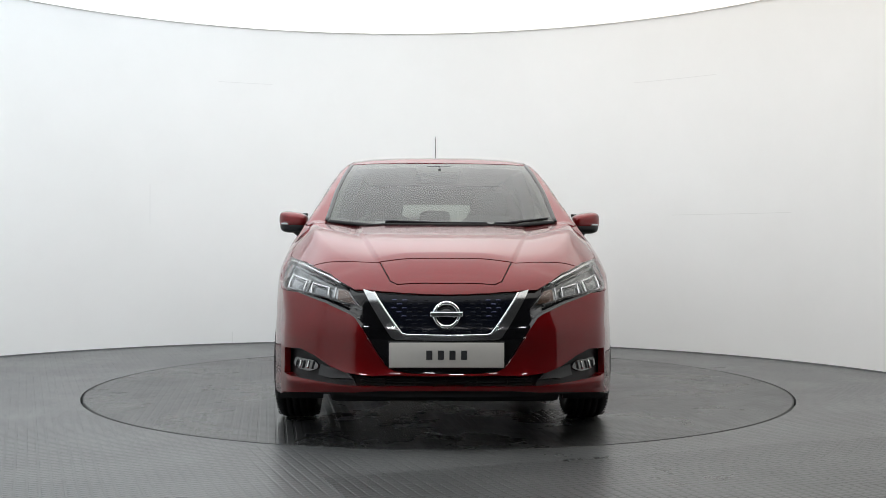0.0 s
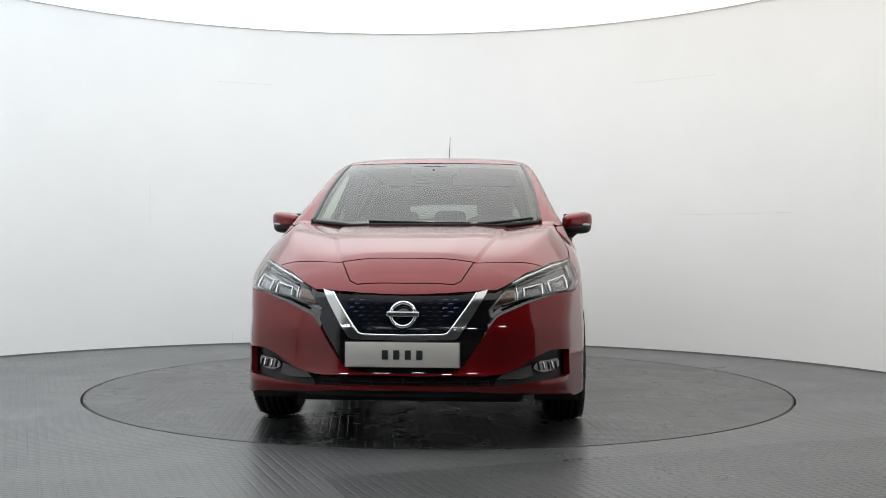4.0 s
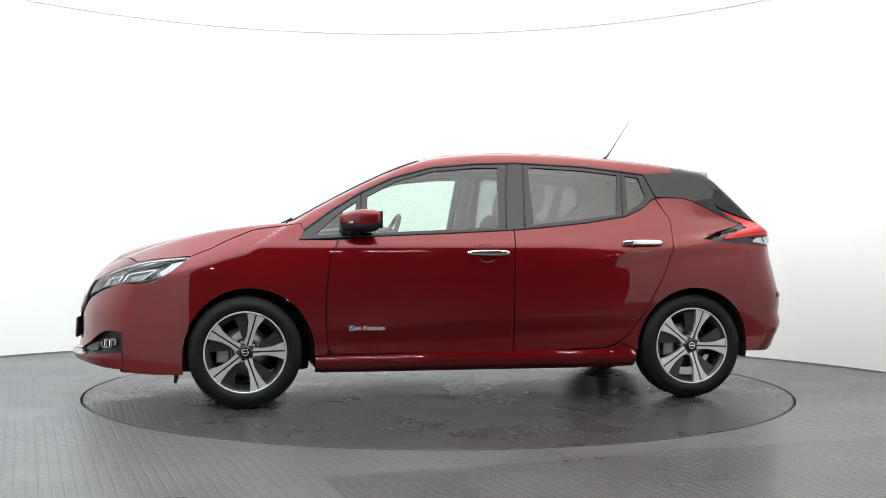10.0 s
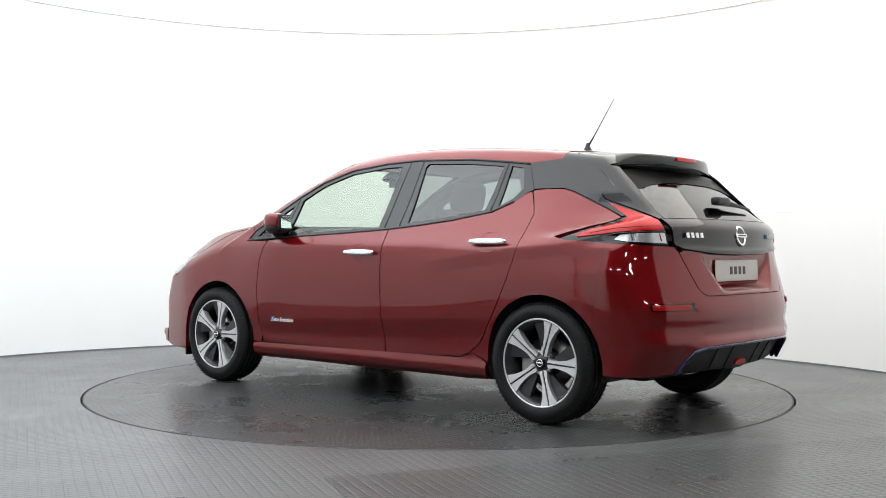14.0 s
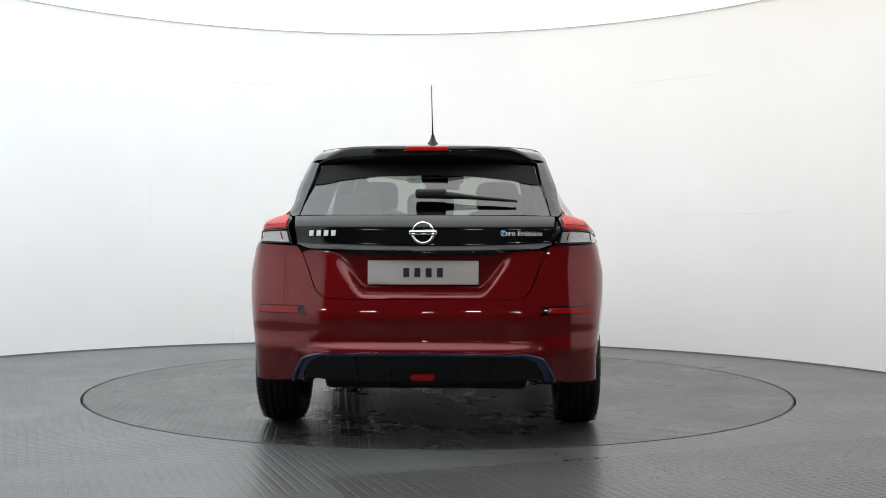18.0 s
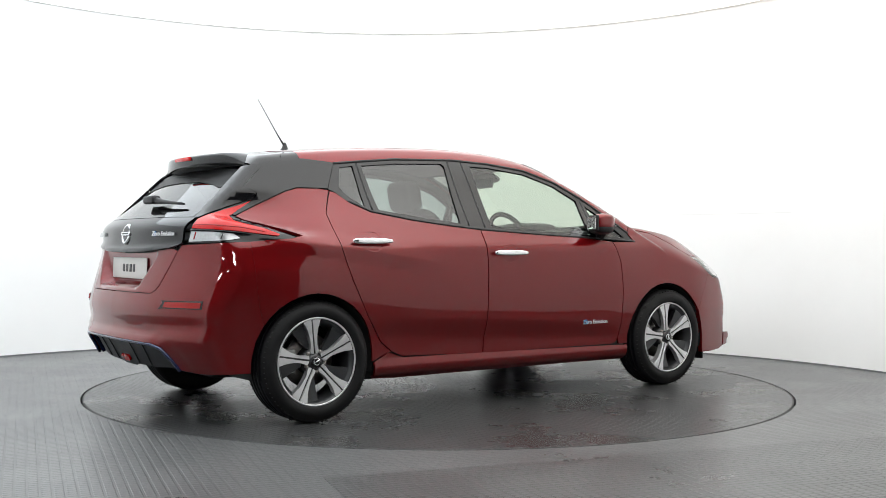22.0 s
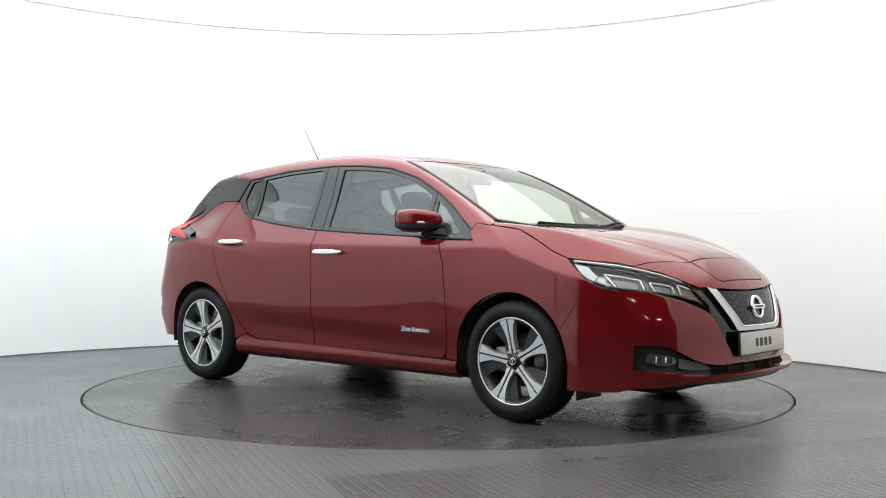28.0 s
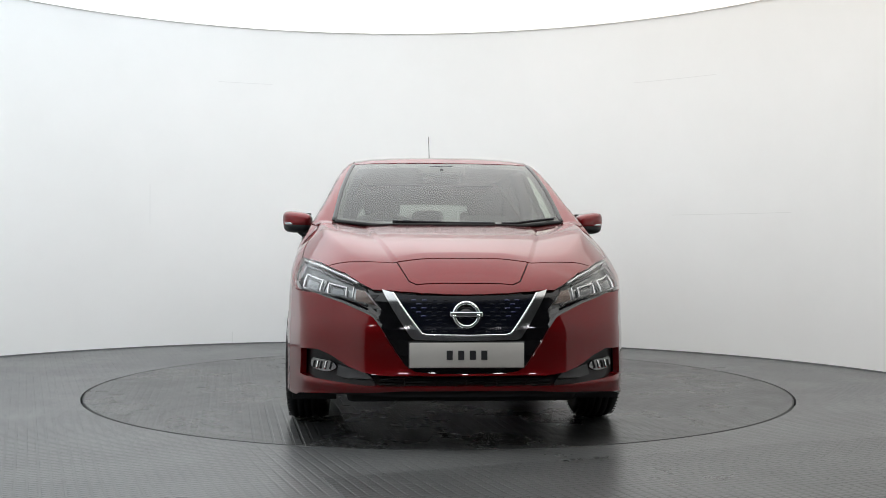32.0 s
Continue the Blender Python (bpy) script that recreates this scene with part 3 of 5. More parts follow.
    tagged(g, "dark pit under the turntable", "pit", kind="structure")
    # the hall that the camera stands in
    hallw = mat("hall_wall_paint", (0.22, 0.22, 0.225), 0.7, grain=0.15, grain_scale=2)
    wingw = mat("white_wing_paint", (0.84, 0.84, 0.835), 0.6, grain=0.05, grain_scale=2)
    for nm, size, at in (("wall_south", (16, 0.15, 4), (0, -13.5, 2)), ("wall_east", (0.15, 18, 4), (8, -4.5, 2)), ("wall_west", (0.15, 18, 4), (-8, -4.5, 2)), ("wall_north", (16, 0.15, 4), (0, 4.45, 2)), ("wing_wall_east", (4.9, 0.12, 3.9), (5.6, -3.5, 1.95)), ("wing_wall_west", (6.48, 0.12, 3.9), (-4.86, -3.6, 1.95))):
        wing = nm.startswith("wing")
        tagged(part(nm, box_bm(size, at), wingw if wing else hallw, None, smooth=False), "white wing wall beside the studio" if wing else "plain dark grey hall wall", "wall", kind="structure")
    tagged(part("hall_ceiling", box_bm((16, 18, 0.12), (0, -4.5, 4.0)), hallw, None, smooth=False), "plain grey hall ceiling", "ceiling", kind="structure")
    lampm = glow("hall_lamp_glow", (0.97, 0.98, 1.0), HALL)
    for i, (x, y, w_) in enumerate(((-4.6, -7.8, 0.7), (-2.6, -9.2, 0.7), (-0.6, -10.0, 0.4), (0.9, -8.8, 0.6), (2.9, -9.2, 0.7), (5.0, -7.9, 0.6))):
        lamp = new("hall_lamp")
        lamp.location = (x, y, 3.0)
        part("housing", box_bm((w_ + 0.06, 0.30, 0.06), (0, 0, 0.035), 0.01), BLACK, lamp)
        part("diffuser", box_bm((w_, 0.24, 0.012), (0, 0, -0.002)), lampm, lamp, smooth=False)
        part("rod", box_bm((0.012, 0.012, 0.94), (0, 0, 0.5)), BLACK, lamp)
        tagged(lamp, "small glowing hall lamp hung from the ceiling", "lamp", "hall lamps")


def build_turntable():
    t = new("turntable")
    bm = revolve([(-0.05, 2.252), (-0.002, 2.252), (0.0, 2.25), (0.0, 0.0)], 192, "z")
    part("disc", bm, DISC, t, smooth=False)
    part("edge_band", revolve([(-0.05, 2.2525), (0.0005, 2.2525), (0.0008, 2.249), (0.0005, 2.2455)], 192, "z"), mat("dark_edge_band", (0.02, 0.02, 0.02), 0.5, grain=0.2), t, "thin dark edge band")
    tagged(t, "round dark rubber-covered turntable set flush in the floor", "turntable")
    return t


# ---- the car ----
def to_top(points, proj):
    p, _ = lift(np.array(points, float), proj)
    return [(q[0], q[1]) for q in p]


def about(points, proj, tail=True, shift=0.0):
    """Turn angles about the tail's or the nose's axis for points seen otherwise."""
    p, _ = lift(np.array(points, float), proj)
    return [(math.atan2(q[0], q[1] - AXIS_R) + shift if tail else math.atan2(q[0], AXIS_F - q[1]) + shift, q[2]) for q in p]


def arch(cy, r, a0, a1, n=16, cz=0.318):
    return [(cy + r * math.cos(radians(a0 + (a1 - a0) * k / n)), cz + r * math.sin(radians(a0 + (a1 - a0) * k / n))) for k in range(n + 1)]


DLO_TOP = [(-1.03, 1.012), (-0.85, 1.140), (-0.69, 1.238), (-0.49, 1.335), (-0.245, 1.404), (0.03, 1.433), (0.30, 1.443), (0.71, 1.428), (0.98, 1.400), (1.12, 1.384)]
BELT = [(-1.05, 0.962), (-0.57, 0.986), (-0.17, 1.004), (0.23, 1.026), (0.45, 1.046), (0.70, 1.074), (0.96, 1.117), (1.08, 1.170), (1.15, 1.224)]
SHUT = [(-1.65, 0.868), (-1.55, 0.906), (-1.45, 0.957), (-1.3, 1.020), (-1.12, 1.044)]
LAMP_TOP = [(0.385, 0.722), (0.546, 0.797), (0.75, 0.846), (1.005, 0.868)]


def build_body(car):
    both = (1, -1)
    fa, ra = arch(-1.327, 0.368, 151, -3), arch(1.362, 0.360, 34, 183)
    panel("front_fender", [fa + [(-0.956, 0.298), (-0.890, 0.298), (-0.880, 0.33), (-0.899, 0.45), (-0.899, 0.65), (-0.878, 0.832), (-0.830, 0.957), (-1.05, 0.957), (-1.02, 1.008), (-1.04, 1.055)] + [(a, b - 0.0045) for a, b in SHUT[::-1]] + [(-1.72, 0.808), (-1.80, 0.748)]], "side", PAINT, car, sides=both, step=0.010)
    doors = {}
    for nm, lab, loop in (("front_door", "", [(-0.822, 0.958), (-0.872, 0.832), (-0.893, 0.65), (-0.893, 0.45), (-0.875, 0.335), (-0.855, 0.308), (-0.82, 0.301), (0.223, 0.301), (0.215, 0.58), (0.216, 0.81), (0.226, 1.020), (-0.17, 0.999), (-0.57, 0.981)]),
                          ("rear_door", "", [(0.233, 1.022), (0.222, 0.81), (0.221, 0.58), (0.229, 0.301), (0.80, 0.318), (0.87, 0.345), (0.945, 0.40), (1.045, 0.547), (1.148, 0.745), (1.212, 0.909), (1.235, 1.04), (1.24, 1.10), (1.178, 1.222), (1.15, 1.216), (1.08, 1.163), (0.96, 1.110), (0.70, 1.068), (0.45, 1.040)])):
        crease = [[(y, 0.955 - 0.095 * (1.45 - y) / 0.7 + d) for y in np.linspace(0.62, 1.20, 8)] for d in (-0.007, 0.007)] if nm == "rear_door" else []
        a, b = panel(nm, [loop], "side", PAINT, car, lab, sides=both, step=0.02, lines=crease)
        doors[nm] = {1: a, -1: b}
    panel("rear_quarter_panel", [[(1.185, 1.227), (1.2445, 1.10), (1.2395, 1.04), (1.2165, 0.909), (1.1525, 0.743), (1.0495, 0.545), (0.9495, 0.396), (0.874, 0.341), (0.90, 0.343), (1.0, 0.30)] + ra[::-1] + [(1.686, 0.61), (1.70, 0.70), (1.725, 0.944), (1.60, 0.955), (1.50, 0.962), (1.43, 0.978), (1.52, 1.010), (1.60, 1.034), (1.70, 1.058), (1.735, 1.076), (1.66, 1.110), (1.52, 1.176), (1.44, 1.212), (1.37, 1.232), (1.25, 1.234)]], "side", PAINT, car, sides=both, step=0.016, lines=[[(1.235, 0.926 + d), (1.30, 0.935 + d), (1.41, 0.949 + d)] for d in (-0.007, 0.007)])

    def flare(p, n):
        q = p.copy()
        t = np.clip((0.305 - p[:, 2]) / 0.05, 0, 1)
        t = t * t * (3 - 2 * t)
        q[:, 0] += 0.016 * t - 0.03 * np.clip((0.225 - p[:, 2]) / 0.03, 0, 1) ** 2
        return q

    panel("sill", [[(-0.956, 0.290), (0.80, 0.309), (0.895, 0.341), (0.99, 0.293), (0.985, 0.200), (0.83, 0.192), (-0.956, 0.194)]], "side", PAINT, car, sides=both, shape=flare, step=0.018, fresh=True)
    # roof, pillars, bonnet
    rail_out = to_top(DLO_TOP, "side")
    screen_edge = [(0.655, -1.085), (0.625, -0.75), (0.59, -0.5), (0.562, -0.31), (0.557, 0.0), (0.557, 0.6), (0.552, 1.1), (0.545, 1.33)]
    panel("roof_rail", [rail_out + to_top([(1.32, 1.398)], "side") + screen_edge[::-1] + [(0.658, -1.106)] + to_top([(-1.117, 1.0435), (-1.075, 1.051), (-1.036, 1.056), (-1.016, 1.012)], "side")], "top", PAINT, car, sides=both, edge=0.01)
    panel("roof", [mirrored_loop([(0, -0.327), (0.3, -0.322), (0.556, -0.303), (0.551, 0.0), (0.551, 0.6), (0.546, 1.1), (0.542, 1.308), (0.50, 1.340), (0.45, 1.370), (0.4, 1.392), (0.3, 1.420), (0.0, 1.430)])], "top", PAINT, car, step=0.04)
    nose_edge = to_top([(x, 0.703 + 0.135 * x * x) for x in (0.0, 0.1, 0.2, 0.3, 0.37)], "front")
    nose_edge[0] = (0.0, nose_edge[0][1])
    lamp_edge = to_top(resample(LAMP_TOP, 0.05, False), "nose")
    k = min(range(len(lamp_edge)), key=lambda i: abs(lamp_edge[i][0] - 0.64))
    lx, ly = lamp_edge[k]
    panel("nose_panel", [mirrored_loop(nose_edge + lamp_edge[:k + 1] + [(0.5, -2.028), (0.4, -2.065), (0.316, -2.092), (0.288, -2.160), (0.262, -2.212), (0.225, -2.232), (0.0, -2.243)])], "top", PAINT, car, step=0.014, lines=[[(sg * (float(RIDGE_X(y)) + d), y) for y in (-2.16, -2.11, -2.06)] for sg in both for d in (-0.006, 0.006)])
    panel("charge_port_lid", [mirrored_loop([(0.0, -2.239), (0.223, -2.228), (0.258, -2.209), (0.283, -2.160), (0.311, -2.094), (0.0, -2.105)])], "top", PAINT, car, step=0.014)
    folds = []
    for sg in both:
        for d in (-0.017, -0.006, 0.006, 0.017):
            folds.append([(sg * (float(FOLD_X(y)) + d), y) for y in np.linspace(-2.06, -1.23, 12)])
        for d in (-0.008, 0.008):
            folds.append([(sg * (float(RIDGE_X(y)) + d), y) for y in np.linspace(-1.97, -1.20, 12)])
    panel("bonnet", [mirrored_loop([(0.0, -2.100), (0.316, -2.087), (0.4, -2.060), (0.5, -2.022), (lx, ly + 0.006)] + lamp_edge[k + 1:] + to_top(SHUT, "side")[1:] + [(0.66, -1.112), (0.4, -1.168), (0.2, -1.188), (0.0, -1.196)])], "top", PAINT, car, step=0.014, lines=folds)
    # nose
    VEE = [(0.133, 0.347), (0.198, 0.356), (0.233, 0.380), (0.267, 0.430), (0.301, 0.489), (0.334, 0.552), (0.367, 0.595), (0.394, 0.612), (0.508, 0.659), (0.661, 0.702)]
    panel("front_bumper", [mirrored_loop([(0, 0.347)] + VEE + [(0.84, 0.712)] + about(resample([(-1.8010, 0.748), (-1.6515, 0.497), (-1.685, 0.40), (-1.697, 0.32), (-1.697, 0.200)], 0.03, False), "side", False) + [(0.866, 0.200), (0.78, 0.206), (0.73, 0.224), (0.722, 0.318), (0.718, 0.438), (0.61, 0.442), (0.54, 0.415), (0.46, 0.368), (0.395, 0.344), (0.309, 0.333), (0.2, 0.338), (0.0, 0.338)])], "nose", PAINT, car, "red moulded front bumper", step=0.02, edge=0.03)

    def jut(p, n):
        q = p.copy()
        u = np.arctan2(np.abs(p[:, 0]), AXIS_F - p[:, 1])
        q[:, :2] += n[:, :2] * (0.02 * ease((p[:, 2] - 0.25) / 0.04) * (1 - ease((u - 0.6) / 0.12)))[:, None]
        return q

    panel("front_lip", [mirrored_loop([(0, 0.294), (0.238, 0.290), (0.374, 0.289), (0.48, 0.299), (0.595, 0.310), (0.7205, 0.320), (0.7285, 0.226), (0.60, 0.240), (0.47, 0.252), (0.348, 0.258), (0.238, 0.270), (0, 0.275)])], "nose", PAINT, car, "red lower bumper lip", step=0.016, sink=-0.004, shape=jut, fresh=True, edge=0.05)
    panel("air_dam", [mirrored_loop([(0, 0.274), (0.238, 0.269), (0.348, 0.257), (0.42, 0.252), (0.40, 0.236), (0, 0.240)])], "nose", BLACK, car, "black air dam under the bumper", sink=0.05, edge=0.02, step=0.03)
    panel("lower_intake", [mirrored_loop([(0, 0.345), (0.2, 0.344), (0.38, 0.340), (0.38, 0.282), (0, 0.282)])], "nose", BLACK, car, "dark lower air intake", sink=0.06, edge=0)
    for z in (0.303, 0.317, 0.331):
        strip("intake_slat", [(-0.34, z), (-0.2, z - 0.002), (0, z - 0.003), (0.2, z - 0.002), (0.34, z)], "nose", 0.005, 0.012, DARK, car, sink=0.048)
    for u in (-0.24, -0.12, 0.0, 0.12, 0.24):
        strip("intake_post", [(u, 0.296), (u, 0.336)], "nose", 0.006, 0.010, DARK, car, sink=0.046, step=0.02)
    panel("fog_lamp_bezel", [[(0.722, 0.446), (0.724, 0.312), (0.60, 0.306), (0.478, 0.298), (0.35, 0.288), (0.385, 0.348), (0.455, 0.372), (0.535, 0.419), (0.605, 0.446)]], "nose", BLACK, car, "black fog lamp surround", sides=both, sink=0.04, edge=0.02)
    panel("fog_lamp_blade", [[(0.366, 0.322), (0.392, 0.345), (0.458, 0.362), (0.52, 0.376), (0.525, 0.330), (0.47, 0.320)]], "nose", mat("satin_grey_plastic", (0.035, 0.036, 0.038), 0.42, grain=0.1), car, "dark grey blade beside the fog lamp", sides=both, sink=0.022, edge=0.02, step=0.02)
    for s in both:
        fog = panel("fog_lamp", [rounded([(0.532, 0.362), (0.555, 0.388), (0.61, 0.394), (0.66, 0.396), (0.668, 0.362), (0.62, 0.347), (0.568, 0.344)])], "nose", FOG, car, "clear fog lamp", sink=0.024, edge=0.015, sides=(s,), step=0.012)[0]
        for a, m in ((0.56, BLACK), (0.585, CHROME), (0.61, BLACK), (0.628, CHROME), (0.65, BLACK)):
            strip("fog_rib", [(a, 0.352), (a - 0.006, 0.386)], "nose", 0.008, 0.004, m, fog, sink=0.022, mirror=s < 0, step=0.01)
    panel("grille_surround", [mirrored_loop([(0, 0.343), (0.13, 0.344), (0.20, 0.352), (0.238, 0.378), (0.272, 0.430), (0.306, 0.489), (0.339, 0.552), (0.345, 0.640), (0.40, 0.70), (0.42, 0.742), (0.385, 0.722), (0.25, 0.706), (0, 0.698)])], "nose", GLOSS, car, "gloss black grille surround", sink=0.016, edge=0.02, step=0.02)

    def ledge(p, n):
        u = np.arctan2(np.abs(p[:, 0]), AXIS_F - p[:, 1])
        rim = np.interp(u, [q[0] for q in VEE[5:]], [q[1] for q in VEE[5:]])
        return p - n * (0.004 + 0.030 * np.clip((p[:, 2] - rim) / 0.045, 0, 1))[:, None]

    panel("headlight_ledge", [[(0.332, 0.548), (0.364, 0.591), (0.392, 0.608), (0.506, 0.655), (0.662, 0.698), (0.70, 0.712), (0.514, 0.684), (0.40, 0.650), (0.334, 0.634)]], "nose", GLOSS, car, "gloss black ledge under the headlamp", sides=both, shape=ledge, fresh=True, step=0.012, edge=0.01)
    g = panel("grille", [mirrored_loop([(0, 0.697), (0.2, 0.70), (0.295, 0.706), (0.172, 0.524), (0.15, 0.519), (0, 0.517)])], "nose", GRILLE, car, "blue-black gloss grille panel", sink=0.004, edge=0.004, step=0.02)[0]
    for r in range(9):
        for q in range(-6, 7):
            z = 0.535 + r * 0.018
            half = 0.165 + (z - 0.524) * 0.66 - 0.02
            u = (q + 0.5 * (r % 2)) * 0.042
            if abs(u) < half - 0.012 and not (abs(u) < 0.07 and 0.545 < z < 0.69):
                strip("grille_tile", [(u - 0.010, z), (u, z + 0.001), (u + 0.010, z)], "nose", 0.006, 0.0004, BLUE if abs(u) > 0.15 and z > 0.58 else GRILLE, g, sink=0.004, step=0.01)
    panel("grille_chrome", [mirrored_loop([(0, 0.521), (0.15, 0.523), (0.17, 0.528), (0.296, 0.708), (0.346, 0.722), (0.211, 0.507), (0.195, 0.499), (0, 0.496)])], "nose", SATIN_CHROME, car, "bright chrome V-shaped grille moulding", sink=-0.006, edge=0.016, step=0.015)
    strip("grille_edge", mirror_line([(0, 0.519), (0.15, 0.521), (0.172, 0.527), (0.297, 0.709)]), "nose", 0.010, 0.009, CHROME, car, "bright inner edge of the grille moulding", sink=0.0, step=0.012)
    # tail
    TRIM = [(0, 0.430), (0.3, 0.428), (0.47, 0.424), (0.54, 0.405), (0.595, 0.345), (0.63, 0.292)]

    def lip(p, n):
        """A raised border round the diffuser, folded where it meets the bumper."""
        u = np.arctan2(np.abs(p[:, 0]), p[:, 1] - AXIS_R)
        d = np.full(len(p), 9.0)
        for (u0, z0), (u1, z1) in zip(TRIM, TRIM[1:]):
            du, dz = u1 - u0, z1 - z0
            k = np.clip(((u - u0) * du + (p[:, 2] - z0) * dz) / (du * du + dz * dz), 0, 1)
            d = np.minimum(d, np.hypot(u - u0 - k * du, p[:, 2] - z0 - k * dz))
        return p + n * ((1 - 0.7 * ease((u - 0.4) / 0.2)) * (0.014 * np.clip(1 - (d - 0.008) / 0.042, 0, 1) - 0.010 * np.clip(1 - np.abs(d - 0.055) / 0.03, 0, 1)))[:, None]

    panel("rear_bumper", [mirrored_loop(about([(0, 0.676), (0.44, 0.676), (0.479, 0.692), (0.505, 0.72), (0.577, 0.893), (0.603, 0.924)], "rear") + [(0.80, 0.934)] + about(resample([(1.7258, 0.944), (1.7008, 0.70), (1.6868, 0.61), (1.6610, 0.52), (1.70, 0.44), (1.718, 0.35), (1.722, 0.282)], 0.03, False), "side") + [(0.80, 0.280), (0.70, 0.284), (0.635, 0.296), (0.60, 0.35), (0.55, 0.412), (0.48, 0.432), (0.3, 0.436), (0, 0.438)])], "tail", PAINT, car, "red moulded rear bumper", step=0.016, shape=lip, fresh=True)
    strip("diffuser_trim", mirror_line(TRIM), "tail", 0.018, 0.010, BLUE, car, "deep blue diffuser edge strip", sink=-0.005)
    panel("diffuser_corner", [[(0.632, 0.290), (0.597, 0.345), (0.545, 0.405), (0.47, 0.426), (0.46, 0.412), (0.525, 0.380), (0.568, 0.330), (0.59, 0.284)]], "tail", BLUE, car, "deep blue corner of the diffuser", sides=both, sink=0.008, edge=0.02, step=0.015)
    d = panel("diffuser", [mirrored_loop([(0, 0.424), (0.3, 0.422), (0.46, 0.418), (0.535, 0.398), (0.59, 0.34), (0.625, 0.29), (0.4, 0.272), (0.12, 0.268), (0.1, 0.258), (0, 0.257)])], "tail", BLACK, car, "black rear diffuser", sink=0.03, step=0.03)[0]
    for u in (-0.33, -0.17, 0.17, 0.33):
        strip("fin", [(u, 0.28), (u * 0.97, 0.40)], "tail", 0.010, 0.006, BLACK, d, sink=0.03)
    panel("rear_fog_lamp", [[(-0.055, 0.318), (0.055, 0.318), (0.065, 0.30), (0.05, 0.286), (-0.05, 0.286), (-0.065, 0.30)]], "tail", RED_LENS, car, "red rear fog lamp", sink=0.018, step=0.015)
    panel("reflector_frame", [[(0.520, 0.603), (0.560, 0.607), (0.772, 0.607), (0.776, 0.648), (0.540, 0.646), (0.548, 0.632)]], "tail", GLOSS, car, "dark frame round the reflector", sides=both, sink=-0.002, step=0.012, edge=0.008)
    panel("rear_reflector", [[(0.558, 0.612), (0.764, 0.612), (0.768, 0.640), (0.570, 0.639)]], "tail", REFLECTOR, car, "dark red reflector strip", sides=both, sink=-0.007, step=0.012)

    def recess(p, n):
        q = p.copy()
        ax = np.abs(p[:, 0])
        side = 0.415 - 0.75 * np.clip(0.87 - p[:, 2], 0, 1)
        t = np.clip((side - ax) / 0.03, 0, 1) * np.clip((p[:, 2] - 0.700) / 0.025, 0, 1)
        t = t * t * (3 - 2 * t)
        q[:, 1] += (np.minimum(2.030, p[:, 1]) - p[:, 1]) * t
        return q

    panel("tailgate", [mirrored_loop([(0, 0.680), (0.44, 0.680), (0.475, 0.695), (0.50, 0.722), (0.572, 0.895), (0.54, 0.908), (0.3, 0.886), (0, 0.880)])], "rear", PAINT, car, "red lower tailgate with plate recess", step=0.016, shape=recess, fresh=True)
    def shelf(p, n):
        foot = 0.882 + 0.06 * np.abs(p[:, 0]) ** 2
        return p + n * (0.014 * np.clip(1 - np.abs(p[:, 2] - foot - 0.014) / 0.026, 0, 1))[:, None]

    panel("tailgate_band", [mirrored_loop([(0, 0.884), (0.3, 0.890), (0.54, 0.913), (0.60, 0.935), (0.622, 1.068), (0.4, 1.07), (0, 1.07)])], "rear", GLOSS, car, "gloss black tailgate band", step=0.012, shape=shelf, fresh=True)
    panel("rear_window", [mirrored_loop([(0, 1.073), (0.4, 1.073), (0.60, 1.072), (0.585, 1.15), (0.56, 1.26), (0.545, 1.345), (0.3, 1.36), (0, 1.365)])], "rear", PRIVACY, car, "dark tinted rear window", step=0.04, edge=0.004, shape=lambda p, n: p - n * (0.022 * np.clip((p[:, 2] - 1.075) / 0.2, 0, 1))[:, None], fresh=True)[0].visible_shadow = False
    panel("rear_window_border", [mirrored_loop([(0, 1.290), (0.25, 1.285), (0.42, 1.265), (0.50, 1.245), (0.558, 1.24), (0.54, 1.345), (0.3, 1.36), (0, 1.365)])], "rear", ENAMEL, car, "black upper border of the rear window", step=0.04, edge=0.002, shape=lambda p, n: p - n * (0.022 * np.clip((p[:, 2] - 1.075) / 0.2, 0, 1) - 0.004)[:, None], fresh=True)
    panel("pillar_cover", [[(1.12, 1.386), (1.187, 1.238), (1.26, 1.240), (1.37, 1.238), (1.44, 1.218), (1.52, 1.182), (1.66, 1.116), (1.738, 1.081), (1.754, 1.088), (1.614, 1.174), (1.596, 1.200), (1.66, 1.24), (1.53, 1.36), (1.46, 1.395), (1.32, 1.402)]], "side", GLOSS, car, "gloss black rear pillar cover", sides=both)
    panel("roof_corner", [[(0.302, 1.426), (0.402, 1.398), (0.453, 1.376), (0.503, 1.346), (0.546, 1.314)] + to_top([(1.325, 1.399), (1.46, 1.392), (1.53, 1.358), (1.60, 1.30)], "side") + [(0.50, 1.62), (0.302, 1.62)]], "top", GLOSS, car, "gloss black roof corner", sides=both, sink=0.002, step=0.02)
    edge_in = about([(0.606, 1.072), (0.590, 1.15), (0.565, 1.26), (0.550, 1.345)], "rear")
    edge_out = [(0.694, 1.068), (0.810, 1.124), (0.948, 1.177)] + about([(1.600, 1.200), (1.663, 1.243), (1.533, 1.362)], "side")
    panel("tailgate_edge", [edge_in + edge_out[::-1]], "tail", GLOSS, car, "gloss black edge beside the rear window", sides=both, step=0.03, edge=0.03)
